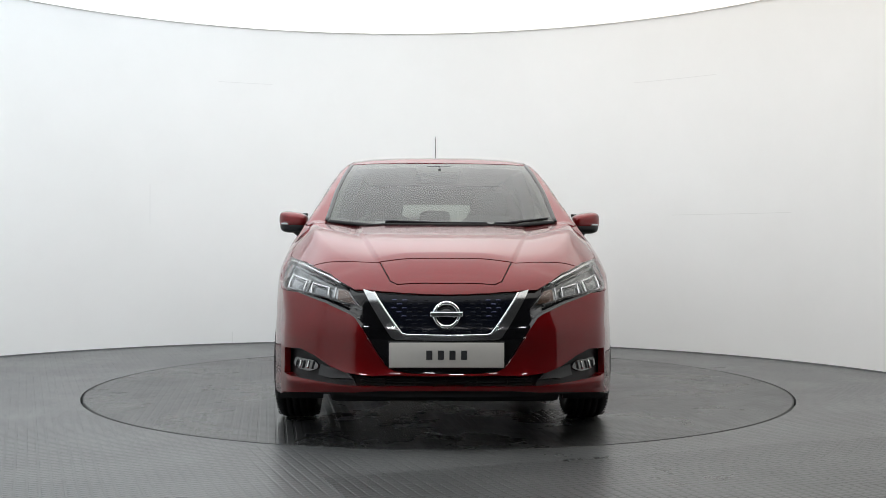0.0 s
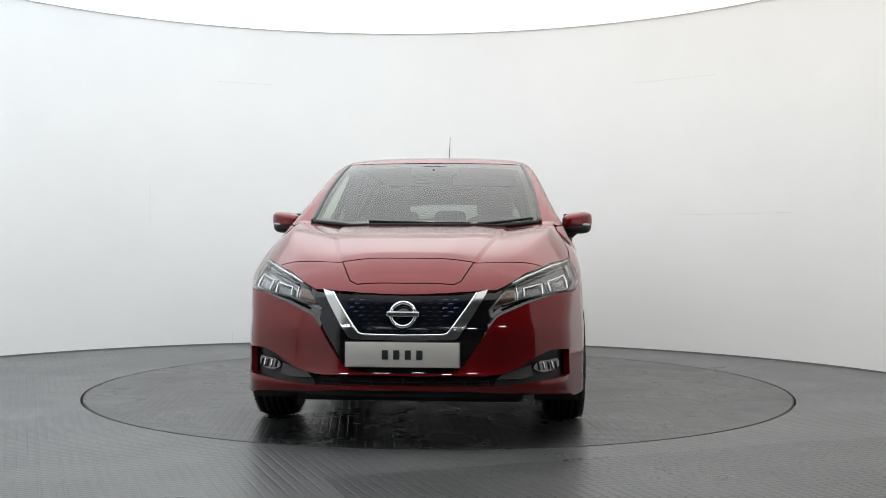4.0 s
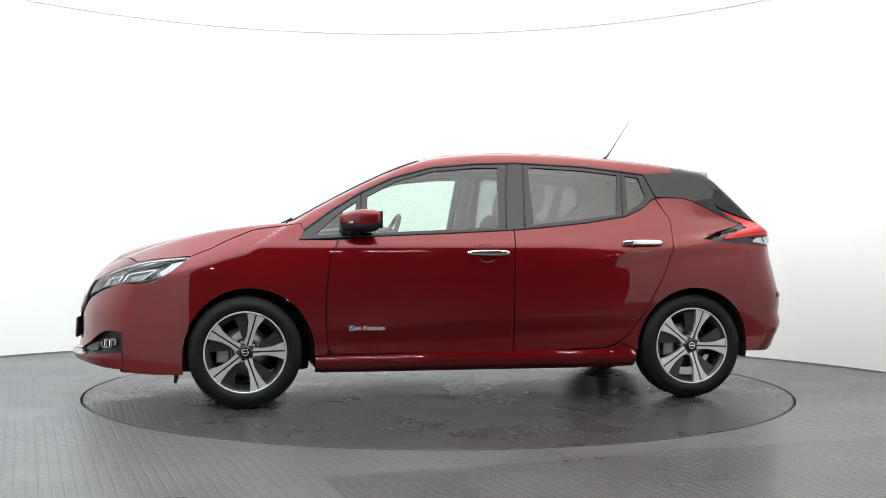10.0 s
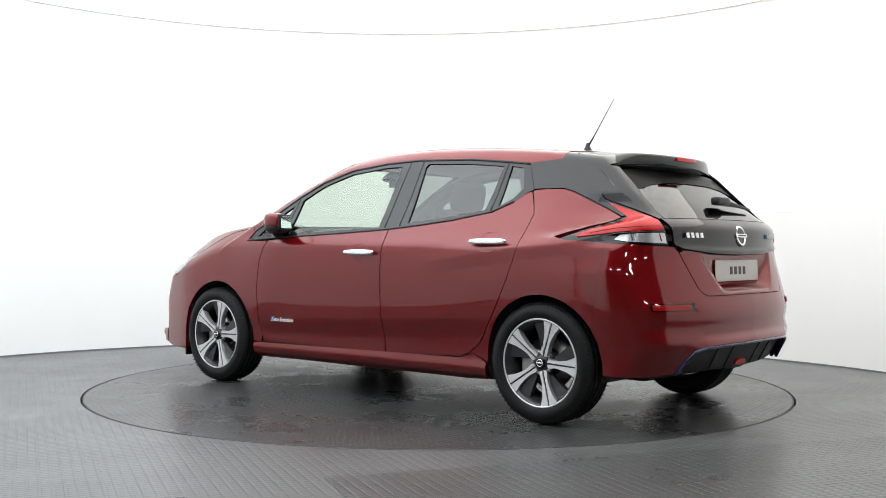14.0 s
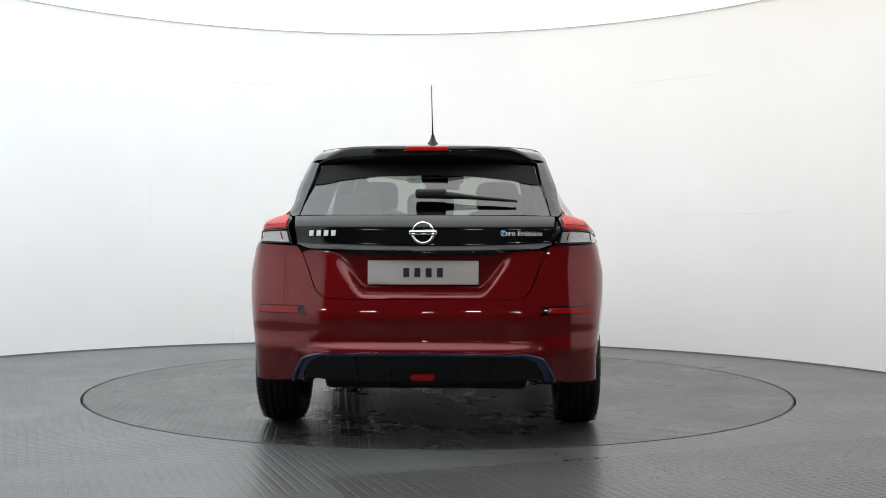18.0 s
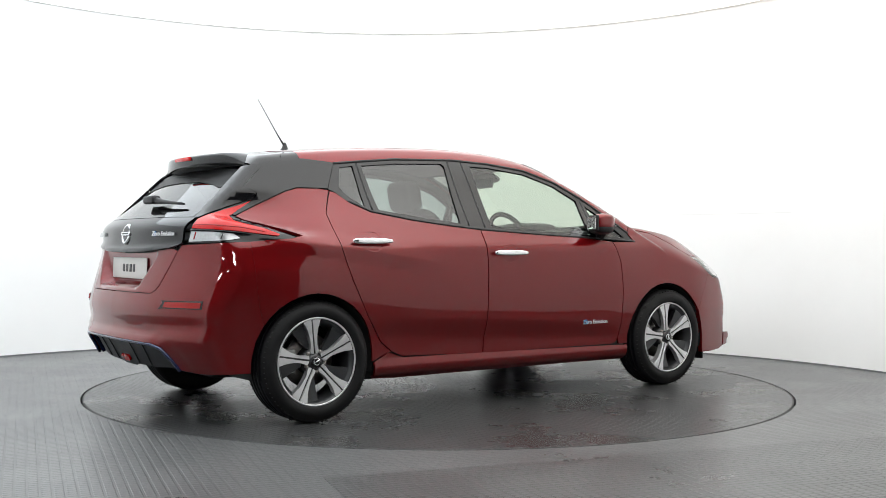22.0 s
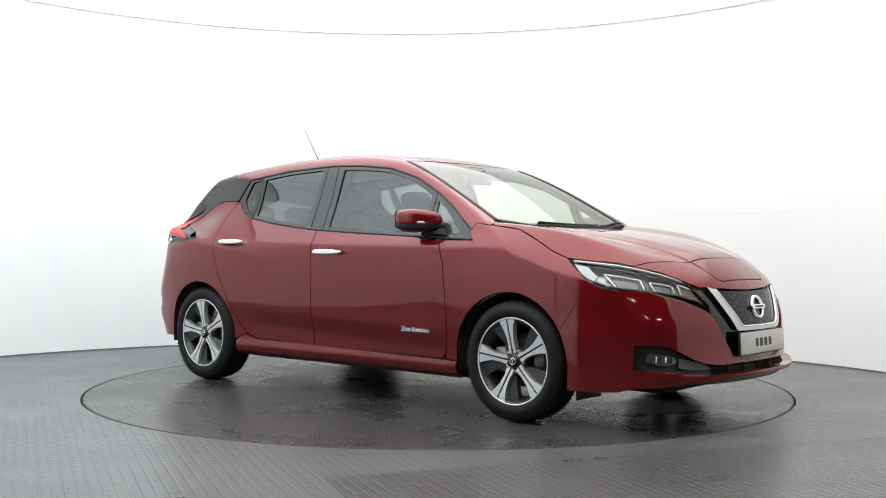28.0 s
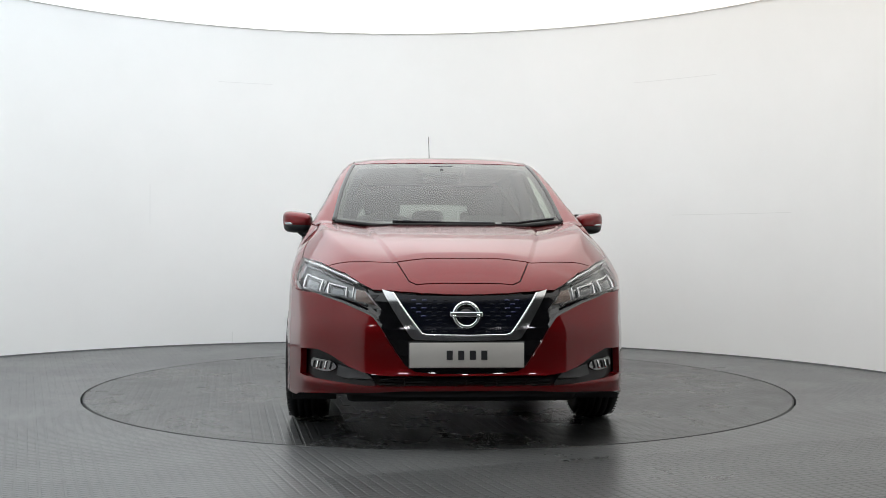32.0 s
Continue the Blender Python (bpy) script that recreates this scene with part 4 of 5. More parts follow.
    for s in both:
        tl = panel("tail_light", [[(1.215, 0.972), (1.144, 0.994), (1.03, 1.034), (0.91, 1.060), (0.866, 1.080), (0.905, 1.122), (0.955, 1.172), (0.807, 1.117), (0.692, 1.063), (0.674, 1.007), (0.656, 0.937), (0.80, 0.940), (0.955, 0.947), (1.07, 0.949), (1.14, 0.956)]], "tail", GLOSS, car, "red and clear tail lamp", sink=0.006, sides=(s,), step=0.014)[0]
        panel("red_lens", [[(1.12, 0.984), (1.03, 1.014), (0.93, 1.038), (0.878, 1.052), (0.840, 1.076), (0.875, 1.110), (0.938, 1.158), (0.80, 1.106), (0.702, 1.060), (0.685, 1.011), (0.80, 1.006), (0.90, 1.000), (1.03, 0.984), (1.11, 0.976)]], "tail", RED_LENS, tl, "red lens", sink=-0.001, edge=0.01, sides=(s,), step=0.012)
        panel("clear_lens", [[(0.682, 0.995), (0.668, 0.943), (0.80, 0.948), (0.875, 0.952), (0.925, 0.962), (0.895, 0.985), (0.80, 0.993)]], "tail", CLEAR_LENS, tl, "clear reversing and indicator lens", sink=0.0, edge=0.01, sides=(s,), step=0.014)
        strip("lens_line", [(0.68, 1.003), (0.80, 0.9995), (0.93, 0.990)], "tail", 0.007, 0.004, GLOSS, tl, mirror=s < 0, step=0.03)
        strip("light_bar", [(0.70, 1.030), (0.80, 1.028), (0.92, 1.018), (1.04, 0.996)], "tail", 0.005, 0.002, REFLECTOR, tl, mirror=s < 0, step=0.03, sink=-0.001)
        for a in (0.70, 0.84):
            strip("lens_rib", [(a, 0.955 + 0.06 * max(0, a - 0.8)), (a + 0.012, 0.992)], "tail", 0.005, 0.004, REFLECTOR if a < 0.75 else BLACK, tl, mirror=s < 0, step=0.02)
    # glass
    fq = [(-0.965, 0.988), (-0.75, 0.998), (-0.705, 1.19), (-0.80, 1.130)]
    fw = [(-0.655, 1.003), (-0.20, 1.024), (0.135, 1.042), (0.172, 1.41), (0.03, 1.408), (-0.245, 1.379), (-0.47, 1.312), (-0.64, 1.222)]
    rw = [(0.36, 1.060), (0.60, 1.085), (0.90, 1.128), (0.945, 1.378), (0.71, 1.402), (0.385, 1.417), (0.365, 1.40)]
    rq = [(0.982, 1.145), (1.06, 1.187), (1.115, 1.245), (1.085, 1.362), (1.0, 1.375)]
    dlo = BELT + [(1.183, 1.236), (1.118, 1.382)] + DLO_TOP[::-1][1:]
    panel("window_surround", [dlo, fq, fw, rw, rq], "side", GLOSS, car, "gloss black window surround", sides=both, sink=0.005, step=0.03)
    for nm, loop, m in (("front_quarter_window", fq, GLASS), ("front_side_window", fw, GLASS), ("rear_side_window", rw, PRIVACY), ("rear_quarter_window", rq, PRIVACY)):
        for o in panel(nm, [loop], "side", m, car, "clear glass pane" if m is GLASS else "dark tinted glass pane", sides=both, sink=0.012, edge=0.003, step=0.04):
            o.visible_shadow = False
    for s in both:
        strip("belt_moulding", BELT[:-1], "side", 0.012, 0.005, BLACK, car, mirror=s < 0)
        strip("drip_moulding", DLO_TOP, "side", 0.014, 0.004, BLACK, car, mirror=s < 0, sink=0.004)
        for line in ([(0.185, 1.035), (0.205, 1.25), (0.235, 1.43)], [(0.30, 1.045), (0.32, 1.25), (0.335, 1.43)], [(-0.705, 0.99), (-0.675, 1.235)], [(0.94, 1.125), (0.972, 1.39)]):
            strip("window_divider", line, "side", 0.012, 0.003, BLACK, car, mirror=s < 0, sink=0.006)
    ws_loop = [(0, -1.165), (0.2, -1.158), (0.4, -1.135), (0.645, -1.082), (0.617, -0.75), (0.582, -0.5), (0.554, -0.318), (0.3, -0.338), (0, -0.342)]
    ws = panel("windscreen", [mirrored_loop(ws_loop)], "top", SCREEN, car, "clear laminated windscreen", step=0.05, edge=0.004)[0]
    ws.visible_shadow = False
    border = mirrored_loop([(0, -1.12), (0.4, -1.095), (0.605, -1.045), (0.578, -0.75), (0.54, -0.5), (0.515, -0.38), (0.3, -0.40), (0, -0.405)])
    panel("windscreen_frit", [mirrored_loop(ws_loop), border], "top", DARK, car, "black windscreen border", sink=0.006, edge=0, step=0.04)
    for s in both:
        strip("windscreen_moulding", [(0.652, -1.082), (0.622, -0.75), (0.587, -0.5), (0.559, -0.312)], "top", 0.024, 0.007, GLOSS, car, mirror=s < 0)
    strip("cowl_seal", mirror_line([(0.0, -1.172), (0.2, -1.166), (0.4, -1.144), (0.645, -1.092)]), "top", 0.028, 0.010, RUBBER, car, "black rubber seal at the windscreen foot")
    panel("cowl", [mirrored_loop([(0, -1.20), (0.2, -1.192), (0.4, -1.172), (0.655, -1.118), (0.65, -1.075), (0.4, -1.128), (0, -1.158)])], "top", BLACK, car, "black wiper cowl", sink=0.022, edge=0, step=0.04)
    # inner skins that close the gaps
    panel("inner_side", [arch(-1.327, 0.375, 180, 0) + [(-0.95, 0.20), (0.99, 0.20)] + arch(1.362, 0.367, 180, 0) + [(1.72, 0.30), (1.72, 0.93), (1.20, 1.18), (0.9, 1.08), (0.2, 1.0), (-1.0, 0.95), (-1.7, 0.83), (-1.78, 0.40), (-1.75, 0.23), (-1.70, 0.23)]], "side", DARK, car, sides=both, sink=0.022, edge=0, step=0.07)
    panel("inner_nose", [mirrored_loop([(0, 0.24), (0.7, 0.23), (1.0, 0.23), (1.0, 0.5), (0.95, 0.74), (0.5, 0.70), (0, 0.68)])], "nose", DARK, car, sink=0.055, edge=0, step=0.07)
    panel("inner_tail", [mirrored_loop([(0, 0.27), (0.6, 0.28), (0.97, 0.28), (0.97, 0.93), (0.66, 0.94), (0.6, 1.06), (0, 1.06)])], "tail", DARK, car, sink=0.13, edge=0, step=0.07)
    panel("inner_bonnet", [mirrored_loop([(0, -2.25), (0.35, -2.17), (0.66, -1.85), (0.66, -1.1), (0, -1.10)])], "top", DARK, car, sink=0.03, edge=0, step=0.07)
    panel("pillar_trim", [rail_out + to_top([(1.32, 1.398)], "side") + screen_edge[::-1] + to_top([(-1.036, 1.055), (-1.016, 1.012)], "side")], "top", DASH, car, sides=both, sink=0.022, edge=0)
    panel("rear_pillar_trim", [[(1.12, 1.386), (1.15, 1.22), (1.187, 1.10), (1.55, 1.10), (1.80, 1.081), (1.66, 1.24), (1.53, 1.36), (1.32, 1.402)]], "side", DASH, car, sides=both, sink=0.022, edge=0)
    panel("headliner", [mirrored_loop([(0, -0.34), (0.54, -0.32), (0.58, 0.2), (0.56, 1.0), (0.5, 1.5), (0, 1.5)])], "top", LINER, car, "pale grey headliner", sink=0.03, edge=0, step=0.1)
    return doors


def mirror_line(half):
    return [(-p[0], p[1]) for p in half[:0:-1]] + list(half)


def text_mesh(words, size, depth=0.002):
    cu = bpy.data.curves.new("letters", "FONT")
    cu.body, cu.size, cu.extrude, cu.align_x, cu.align_y = words, size, depth, "CENTER", "CENTER"
    ob = bpy.data.objects.new("letters", cu)
    me = bpy.data.meshes.new_from_object(ob)
    bpy.data.objects.remove(ob)
    return me


def letters(words, size, m, material, parent, name="lettering"):
    me = text_mesh(words, size)
    me.transform(m)
    me.materials.append(material)
    ob = new(name, me)
    ob.parent = parent
    return ob


def bars(name, width, height, depth, gap, m, material, parent, label=""):
    """Four upright blocks in place of a word, each a part."""
    w = width / (4 + 3 * gap)
    for i in range(4):
        bm = box_bm((w, depth, height), (-width / 2 + w / 2 + i * w * (1 + gap), 0, 0))
        bmesh.ops.transform(bm, matrix=m, verts=bm.verts)
        part(name, bm, material, parent, label, smooth=False)


def plate(car, at, tilt, label):
    r = Euler((radians(tilt), 0, 0))
    p = part("number_plate", box_bm((0.52, 0.006, 0.113), at, 0.004, r), PLATE, car, label)
    s = -1 if at[1] < 0 else 1
    bars("plate_bar", 0.185, 0.042, 0.003, 0.9, Matrix.Translation(Vector(at) + r.to_matrix() @ Vector((0, s * 0.004, 0.0))) @ r.to_matrix().to_4x4(), INK, p, "dark plain bar")
    if s > 0:
        return
    bm = box_bm((0.53, 0.010, 0.122), Vector(at) - r.to_matrix() @ Vector((0, s * 0.009, 0)), 0.004, r)
    part("plate_holder", bm, BLACK, p, "black plate holder")


def emblem(car, at, r, tilt, label, s):
    m = Matrix.Translation(at) @ Euler((radians(tilt), 0, 0)).to_matrix().to_4x4() @ Matrix.Diagonal((1, s, 1, 1))
    prof = [(0.012 * math.sin(a), r * 0.84 + r * 0.15 * math.cos(a)) for a in [2 * math.pi * k / 10 for k in range(11)]]
    bm = revolve(prof, 48, "y")
    bmesh.ops.transform(bm, matrix=m, verts=bm.verts)
    e = part("emblem", bm, CHROME, car, label)
    bm = box_bm((r * 2.25, 0.022, r * 0.36), (0, 0.004, 0), 0.004)
    bmesh.ops.transform(bm, matrix=m, verts=bm.verts)
    part("emblem_bar", bm, CHROME, e, "chrome bar")
    bm = revolve([(-0.002, 0.0), (-0.002, r * 0.8), (-0.012, r * 0.8)], 40, "y")
    bmesh.ops.transform(bm, matrix=m, verts=bm.verts)
    part("emblem_back", bm, GLOSS, e, "black backing")
    bm = box_bm((r * 1.5, 0.002, r * 0.13), (0, 0.0165, 0))
    bmesh.ops.transform(bm, matrix=m, verts=bm.verts)
    part("emblem_mark", bm, INK, e, smooth=False)


UNIT = mat("lamp_unit_grey", (0.12, 0.123, 0.127), 0.3, 0.7, grain=0.3, grain_scale=60)
FRAME = mat("lamp_frame_silver", (0.58, 0.59, 0.60), 0.22, 0.7)
HOUSING = mat("lamp_housing_grey", (0.30, 0.305, 0.31), 0.28, 0.8, grain=0.3, grain_scale=25)
ENAMEL = mat("black_glass_enamel", (0.004, 0.004, 0.004), 0.3, spec=0.04)


def headlight(car, s):
    loop = [(0.336, 0.635), (0.395, 0.700), (0.448, 0.757), (0.546, 0.797), (0.65, 0.825), (0.75, 0.846), (0.88, 0.860), (1.008, 0.868), (0.965, 0.80), (0.90, 0.748), (0.84, 0.718), (0.674, 0.704), (0.514, 0.680), (0.399, 0.645)]
    h = panel("headlight", [loop], "nose", HOUSING, car, "clear headlamp with chrome surrounds", sink=0.05, edge=0.0, sides=(s,), step=0.03)[0]

    def face(name, lp, m, sink, label="", edge=0.012, step=0.02):
        return panel(name, [lp], "nose", m, h, label, sink=sink, edge=edge, sides=(s,), step=step)[0]

    def rod(name, line, m, sink, width, label="", closed=False):
        strip(name, line, "nose", width, 0.006, m, h, label, sink=sink, closed=closed, mirror=s < 0, step=0.012)

    rod("lamp_lower_trim", [(0.40, 0.652), (0.514, 0.688), (0.674, 0.712), (0.82, 0.726), (0.885, 0.752)], GLOSS, 0.014, 0.014, "black lower trim")
    rod("running_light", [(0.462, 0.756), (0.546, 0.788), (0.65, 0.816), (0.75, 0.837), (0.88, 0.851), (0.975, 0.859)], FRAME, 0.012, 0.012, "bright running light strip")
    rod("lamp_liner", [(0.49, 0.752), (0.60, 0.786), (0.74, 0.818), (0.88, 0.835)], GLOSS, 0.020, 0.012)
    face("corner_reflector", [(0.975, 0.852), (0.93, 0.79), (0.885, 0.755), (0.862, 0.785), (0.90, 0.835)], mat("grey_lamp_reflector", (0.25, 0.26, 0.28), 0.25, 0.8, 0.5), 0.02, "grey corner reflector")
    for lp in ([(0.655, 0.714), (0.665, 0.772), (0.825, 0.800), (0.785, 0.730)], [(0.512, 0.690), (0.520, 0.740), (0.622, 0.759), (0.605, 0.700)]):
        c = np.mean(lp, 0)

        def shrunk(k):
            return [tuple(c + (np.array(q) - c) * k) for q in lp]

        face("projector_unit", shrunk(0.95), UNIT, 0.040, "grey projector unit", 0.02)
        rod("projector_frame", shrunk(1.0), FRAME, 0.024, 0.009, "bright projector frame", True)
        rod("projector_bezel", shrunk(0.72), UNIT, 0.034, 0.012, "", True)
        face("projector_lens", rounded(shrunk(0.56)), PROJECTOR, 0.030, "clear projector lens", 0.01, 0.012)
    face("indicator", [(0.375, 0.660), (0.432, 0.732), (0.475, 0.738), (0.468, 0.682)], AMBER, 0.030, "amber-tinted indicator reflector")
    rod("lamp_divider", [(0.480, 0.684), (0.486, 0.745)], FRAME, 0.026, 0.008, "bright divider")
    rod("lamp_divider", [(0.64, 0.708), (0.645, 0.775)], UNIT, 0.030, 0.012)
    panel("lamp_cover", [loop], "nose", LENS, h, "clear lamp cover", sink=0.0, edge=0.01, sides=(s,), step=0.03)[0].visible_shadow = False


def wing_mirror(car, s):
    bm = bmesh.new()
    bmesh.ops.create_uvsphere(bm, u_segments=36, v_segments=20, radius=1)
    for v in bm.verts:
        x, y, z = v.co
        f = lambda t, e: math.copysign(abs(t) ** e, t)
        x, y, z = f(x, 0.62), f(y, 0.7), f(z, 0.62)
        v.co = (0.885 + 0.092 * x, -0.695 + 0.098 * y * (1 - 0.12 * x), 1.078 + 0.058 * z * (0.92 + 0.10 * x) + 0.006 * x)
        if v.co.y > -0.625:
            v.co.y = -0.625 + (v.co.y + 0.625) * 0.15
    for v in bm.verts:
        v.co.y += 0.45 * (v.co.x - 0.885)
    lower = bm.copy()
    for v in list(bm.verts):
        if v.co.z < 1.040:
            v.co.z = 1.040 + (v.co.z - 1.04) * 0.1
    for b in (bm, lower):
        for v in b.verts:
            v.co.x *= s
        if s < 0:
            bmesh.ops.reverse_faces(b, faces=b.faces)
    m = part("wing_mirror", bm, PAINT, car, "red door mirror on a black foot")
    for v in lower.verts:
        v.co = Vector((s * 0.885, -0.695, 1.055)) + Vector((v.co.x - s * 0.885, v.co.y + 0.695, v.co.z - 1.078)) * 0.95
    part("mirror_base", lower, BLACK, m, "black lower shell")
    bm = tube_bm([(s * 0.80, -0.745, 0.985), (s * 0.835, -0.738, 1.0), (s * 0.87, -0.73, 1.025), (s * 0.89, -0.72, 1.04)], 0.03, 10, radii=[0.034, 0.03, 0.026, 0.022])
    part("mirror_foot", bm, BLACK, m, "black foot")
    part("mirror_bezel", box_bm((0.168, 0.016, 0.098), (s * 0.884, -0.6215, 1.076), 0.006, Euler((0, 0, radians(24 * s)))), BLACK, m, "black mirror frame")
    part("mirror_glass", box_bm((0.146, 0.004, 0.078), (s * 0.880, -0.6105, 1.076), 0, Euler((radians(5), 0, radians(s * 24)))), MIRROR, m, "silvered mirror glass", smooth=False)
    part("indicator_strip", box_bm((0.055, 0.006, 0.012), (s * 0.93, -0.763, 1.058), 0.003, Euler((0, 0, radians(24 * s)))), CLEAR_LENS, m, "clear side indicator")


def handle(door, s, y0, y1, z):
    ym = (y0 + y1) / 2
    p, n = lift(np.array([(ym, z)]), "side")
    x = p[0][0]
    bm = bmesh.new()
    bmesh.ops.create_uvsphere(bm, u_segments=20, v_segments=12, radius=1)
    for v in bm.verts:
        a, b, c = v.co
        v.co = (s * (x + 0.022 + 0.012 * math.copysign(abs(a) ** 0.6, a)), ym + (y1 - y0) / 2 * math.copysign(abs(b) ** 0.55, b), z + 0.017 * math.copysign(abs(c) ** 0.6, c) * (1 - 0.25 * (b < 0) * abs(b)))
    if s < 0:
        bmesh.ops.reverse_faces(bm, faces=bm.faces)
    part("door_handle", bm, CHROME, door, "chrome pull handle")
    cup = rounded([(ym - 0.09 + 0.045, z - 0.05), (ym + 0.03, z - 0.052), (ym + 0.055, z), (ym + 0.03, z + 0.045), (ym - 0.045, z + 0.045), (ym - 0.07, z)])

    def dish(q, nn):
        d = np.hypot((q[:, 1] - ym) / 0.068, (q[:, 2] - z) / 0.052)
        r = q.copy()
        r[:, 0] -= 0.02 * np.clip(1 - d * d, 0, 1) - 0.0015
        return r

    panel("handle_cup", [cup], "side", PAINT, door, "red hand recess", edge=0, sides=(s,), step=0.012, shape=dish, fresh=True)


def build_wheel():
    w = new("wheel")
    R, W = 0.321, 0.108
    prof = [(-0.085, 0.215), (-0.1, 0.235), (-0.108, 0.262), (-0.104, 0.29), (-0.09, 0.311), (-0.075, R - 0.003)]
    for g in (-0.052, -0.018, 0.018, 0.052):
        prof += [(g - 0.006, R), (g - 0.004, R - 0.007), (g + 0.004, R - 0.007), (g + 0.006, R)]
    prof += [(0.075, R - 0.003), (0.09, 0.311), (0.102, 0.292), (0.104, 0.286), (0.107, 0.283), (0.108, 0.262), (0.103, 0.243), (0.098, 0.236), (0.085, 0.222), (0.07, 0.215)]
    t = part("tyre", revolve(prof, 96), RUBBER, w, "black road tyre")
    bm = bmesh.new()
    for k in range(72):
        a = 2 * math.pi * (k + 0.3) / 72
        for sgn in (-1, 1):
            box_bm((0.03, 0.004, 0.004), (sgn * 0.088, (R - 0.0124) * math.cos(a), (R - 0.0124) * math.sin(a)), 0, Euler((a, 0, 0)), bm=bm)
    tagged(part("tyre_sipe", bm, DARK, t, smooth=False), kind="stuff")
    # rim barrel
    bm = revolve([(-0.08, 0.216), (-0.07, 0.21), (0.02, 0.195), (0.06, 0.205), (0.085, 0.222), (0.092, 0.2285), (0.0955, 0.2285), (0.0955, 0.224), (0.088, 0.216), (0.06, 0.199), (0.02, 0.189), (-0.07, 0.204), (-0.08, 0.216)], 80)
    rim = part("rim", bm, GREY_ALLOY, w, "two-tone alloy rim")
    bm = revolve([(0.0935, 0.2225), (0.0965, 0.2245), (0.0985, 0.2295), (0.0960, 0.2335), (0.090, 0.2335)], 96)
    part("rim_edge", bm, SATIN, rim, "bright machined rim edge")
    for k in range(5):
        a = radians(72 * k)
        rot = Matrix.Rotation(a, 4, "X")

        def flat(name, pts, x0, x1, m, dish=0.0):
            b = bmesh.new()
            top = [b.verts.new((x1 - dish * (0.23 - r) / 0.18, r, q)) for r, q in pts]
            low = [b.verts.new((x0 - dish * (0.23 - r) / 0.18, r, q)) for r, q in pts]
            b.faces.new(top)
            b.faces.new(low[::-1])
            for i in range(len(pts)):
                j = (i + 1) % len(pts)
                b.faces.new((top[i], low[i], low[j], top[j]))
            bmesh.ops.recalc_face_normals(b, faces=b.faces)
            bmesh.ops.transform(b, matrix=rot, verts=b.verts)
            part(name, b, m, rim, smooth=False)

        for sg in (1, -1):
            flat("spoke", [(0.040, sg * 0.005), (0.222, sg * 0.0045), (0.2255, sg * 0.012), (0.224, sg * 0.054), (0.205, sg * 0.046), (0.170, sg * 0.031), (0.13, sg * 0.022), (0.09, sg * 0.0185), (0.055, sg * 0.024), (0.044, sg * 0.022)], 0.06, 0.0945, SATIN, 0.014)
        flat("spoke_groove", [(0.036, -0.0055), (0.223, -0.005), (0.223, 0.005), (0.036, 0.0055)], 0.06, 0.0885, GREY_ALLOY, 0.014)
        c1, s1 = math.cos, math.sin
        flat("spoke_web", [(0.075, 0.016)] + [(r * c1(radians(q)), r * s1(radians(q))) for r, q in ((0.11, 11), (0.15, 12), (0.19, 13), (0.222, 14), (0.224, 22), (0.222, 33), (0.19, 33), (0.15, 31), (0.11, 30), (0.08, 27))], 0.045, 0.076, GREY_ALLOY, 0.02)
        bm = revolve([(0.05, 0.010), (0.075, 0.010), (0.078, 0.007), (0.078, 0)], 10, centre=(0, 0.057 * math.cos(a + radians(36)), 0.057 * math.sin(a + radians(36))))
        part("wheel_nut", bm, STEEL, rim)
    part("hub", revolve([(0.0, 0.075), (0.06, 0.07), (0.066, 0.05), (0.08, 0.036), (0.085, 0.03)], 40), GREY_ALLOY, rim, "dark hub")
    part("hub_cap", revolve([(0.07, 0.034), (0.088, 0.032), (0.091, 0.028), (0.092, 0.0)], 32), GLOSS, rim, "black centre cap with chrome ring")
    part("cap_ring", revolve([(0.0905, 0.015), (0.0935, 0.018), (0.0905, 0.021)], 32), CHROME, rim)
    part("cap_bar", box_bm((0.004, 0.040, 0.007), (0.092, 0, 0), 0.001), CHROME, rim)
    part("brake_disc", revolve([(0.0, 0.06), (0.0, 0.142), (-0.022, 0.142), (-0.022, 0.06)], 48), STEEL, w, "worn steel brake disc")
    part("brake_caliper", box_bm((0.07, 0.075, 0.13), (-0.005, -0.125, 0.0), 0.012), mat("caliper_cast", (0.3, 0.3, 0.29), 0.5, 0.6, grain=0.2), w, "grey brake caliper")
    return w


def wheels(car):
    src = build_wheel()
    spots = [(1, -1.35, 2), (1, 1.35, -2), (-1, -1.35, 100), (-1, 1.35, 26)]
    for i, (s, y, turn) in enumerate(spots):
        m = Matrix.Translation((s * 0.768, y, 0.320)) @ (Matrix.Rotation(math.pi, 4, "Z") if s < 0 else Matrix()) @ Matrix.Rotation(radians(turn), 4, "X")
        if i == 0:
            ob = src
            ob.matrix_basis = m
        else:
            ob = copy_thing(src, m)
        ob.parent = car
        for ch in ob.children:
            if ch.name.startswith("brake_caliper"):
                ch.matrix_basis = Matrix.Rotation(radians(-turn), 4, "X")
    for s in (1, -1):
        for y in (-1.33, 1.36):
            bm = bmesh.new()
            ring = [(y + 0.362 * math.cos(radians(a)), 0.318 + 0.362 * math.sin(radians(a))) for a in range(-12, 193, 6)]
            v0 = [bm.verts.new((s * 0.845, q[0], q[1])) for q in ring]
            v1 = [bm.verts.new((s * 0.58, q[0], q[1])) for q in ring]
            for i in range(len(ring) - 1):
                bm.faces.new((v0[i], v0[i + 1], v1[i + 1], v1[i]))
            bm.faces.new(v1)
            part("wheel_liner", bm, DARK, car)


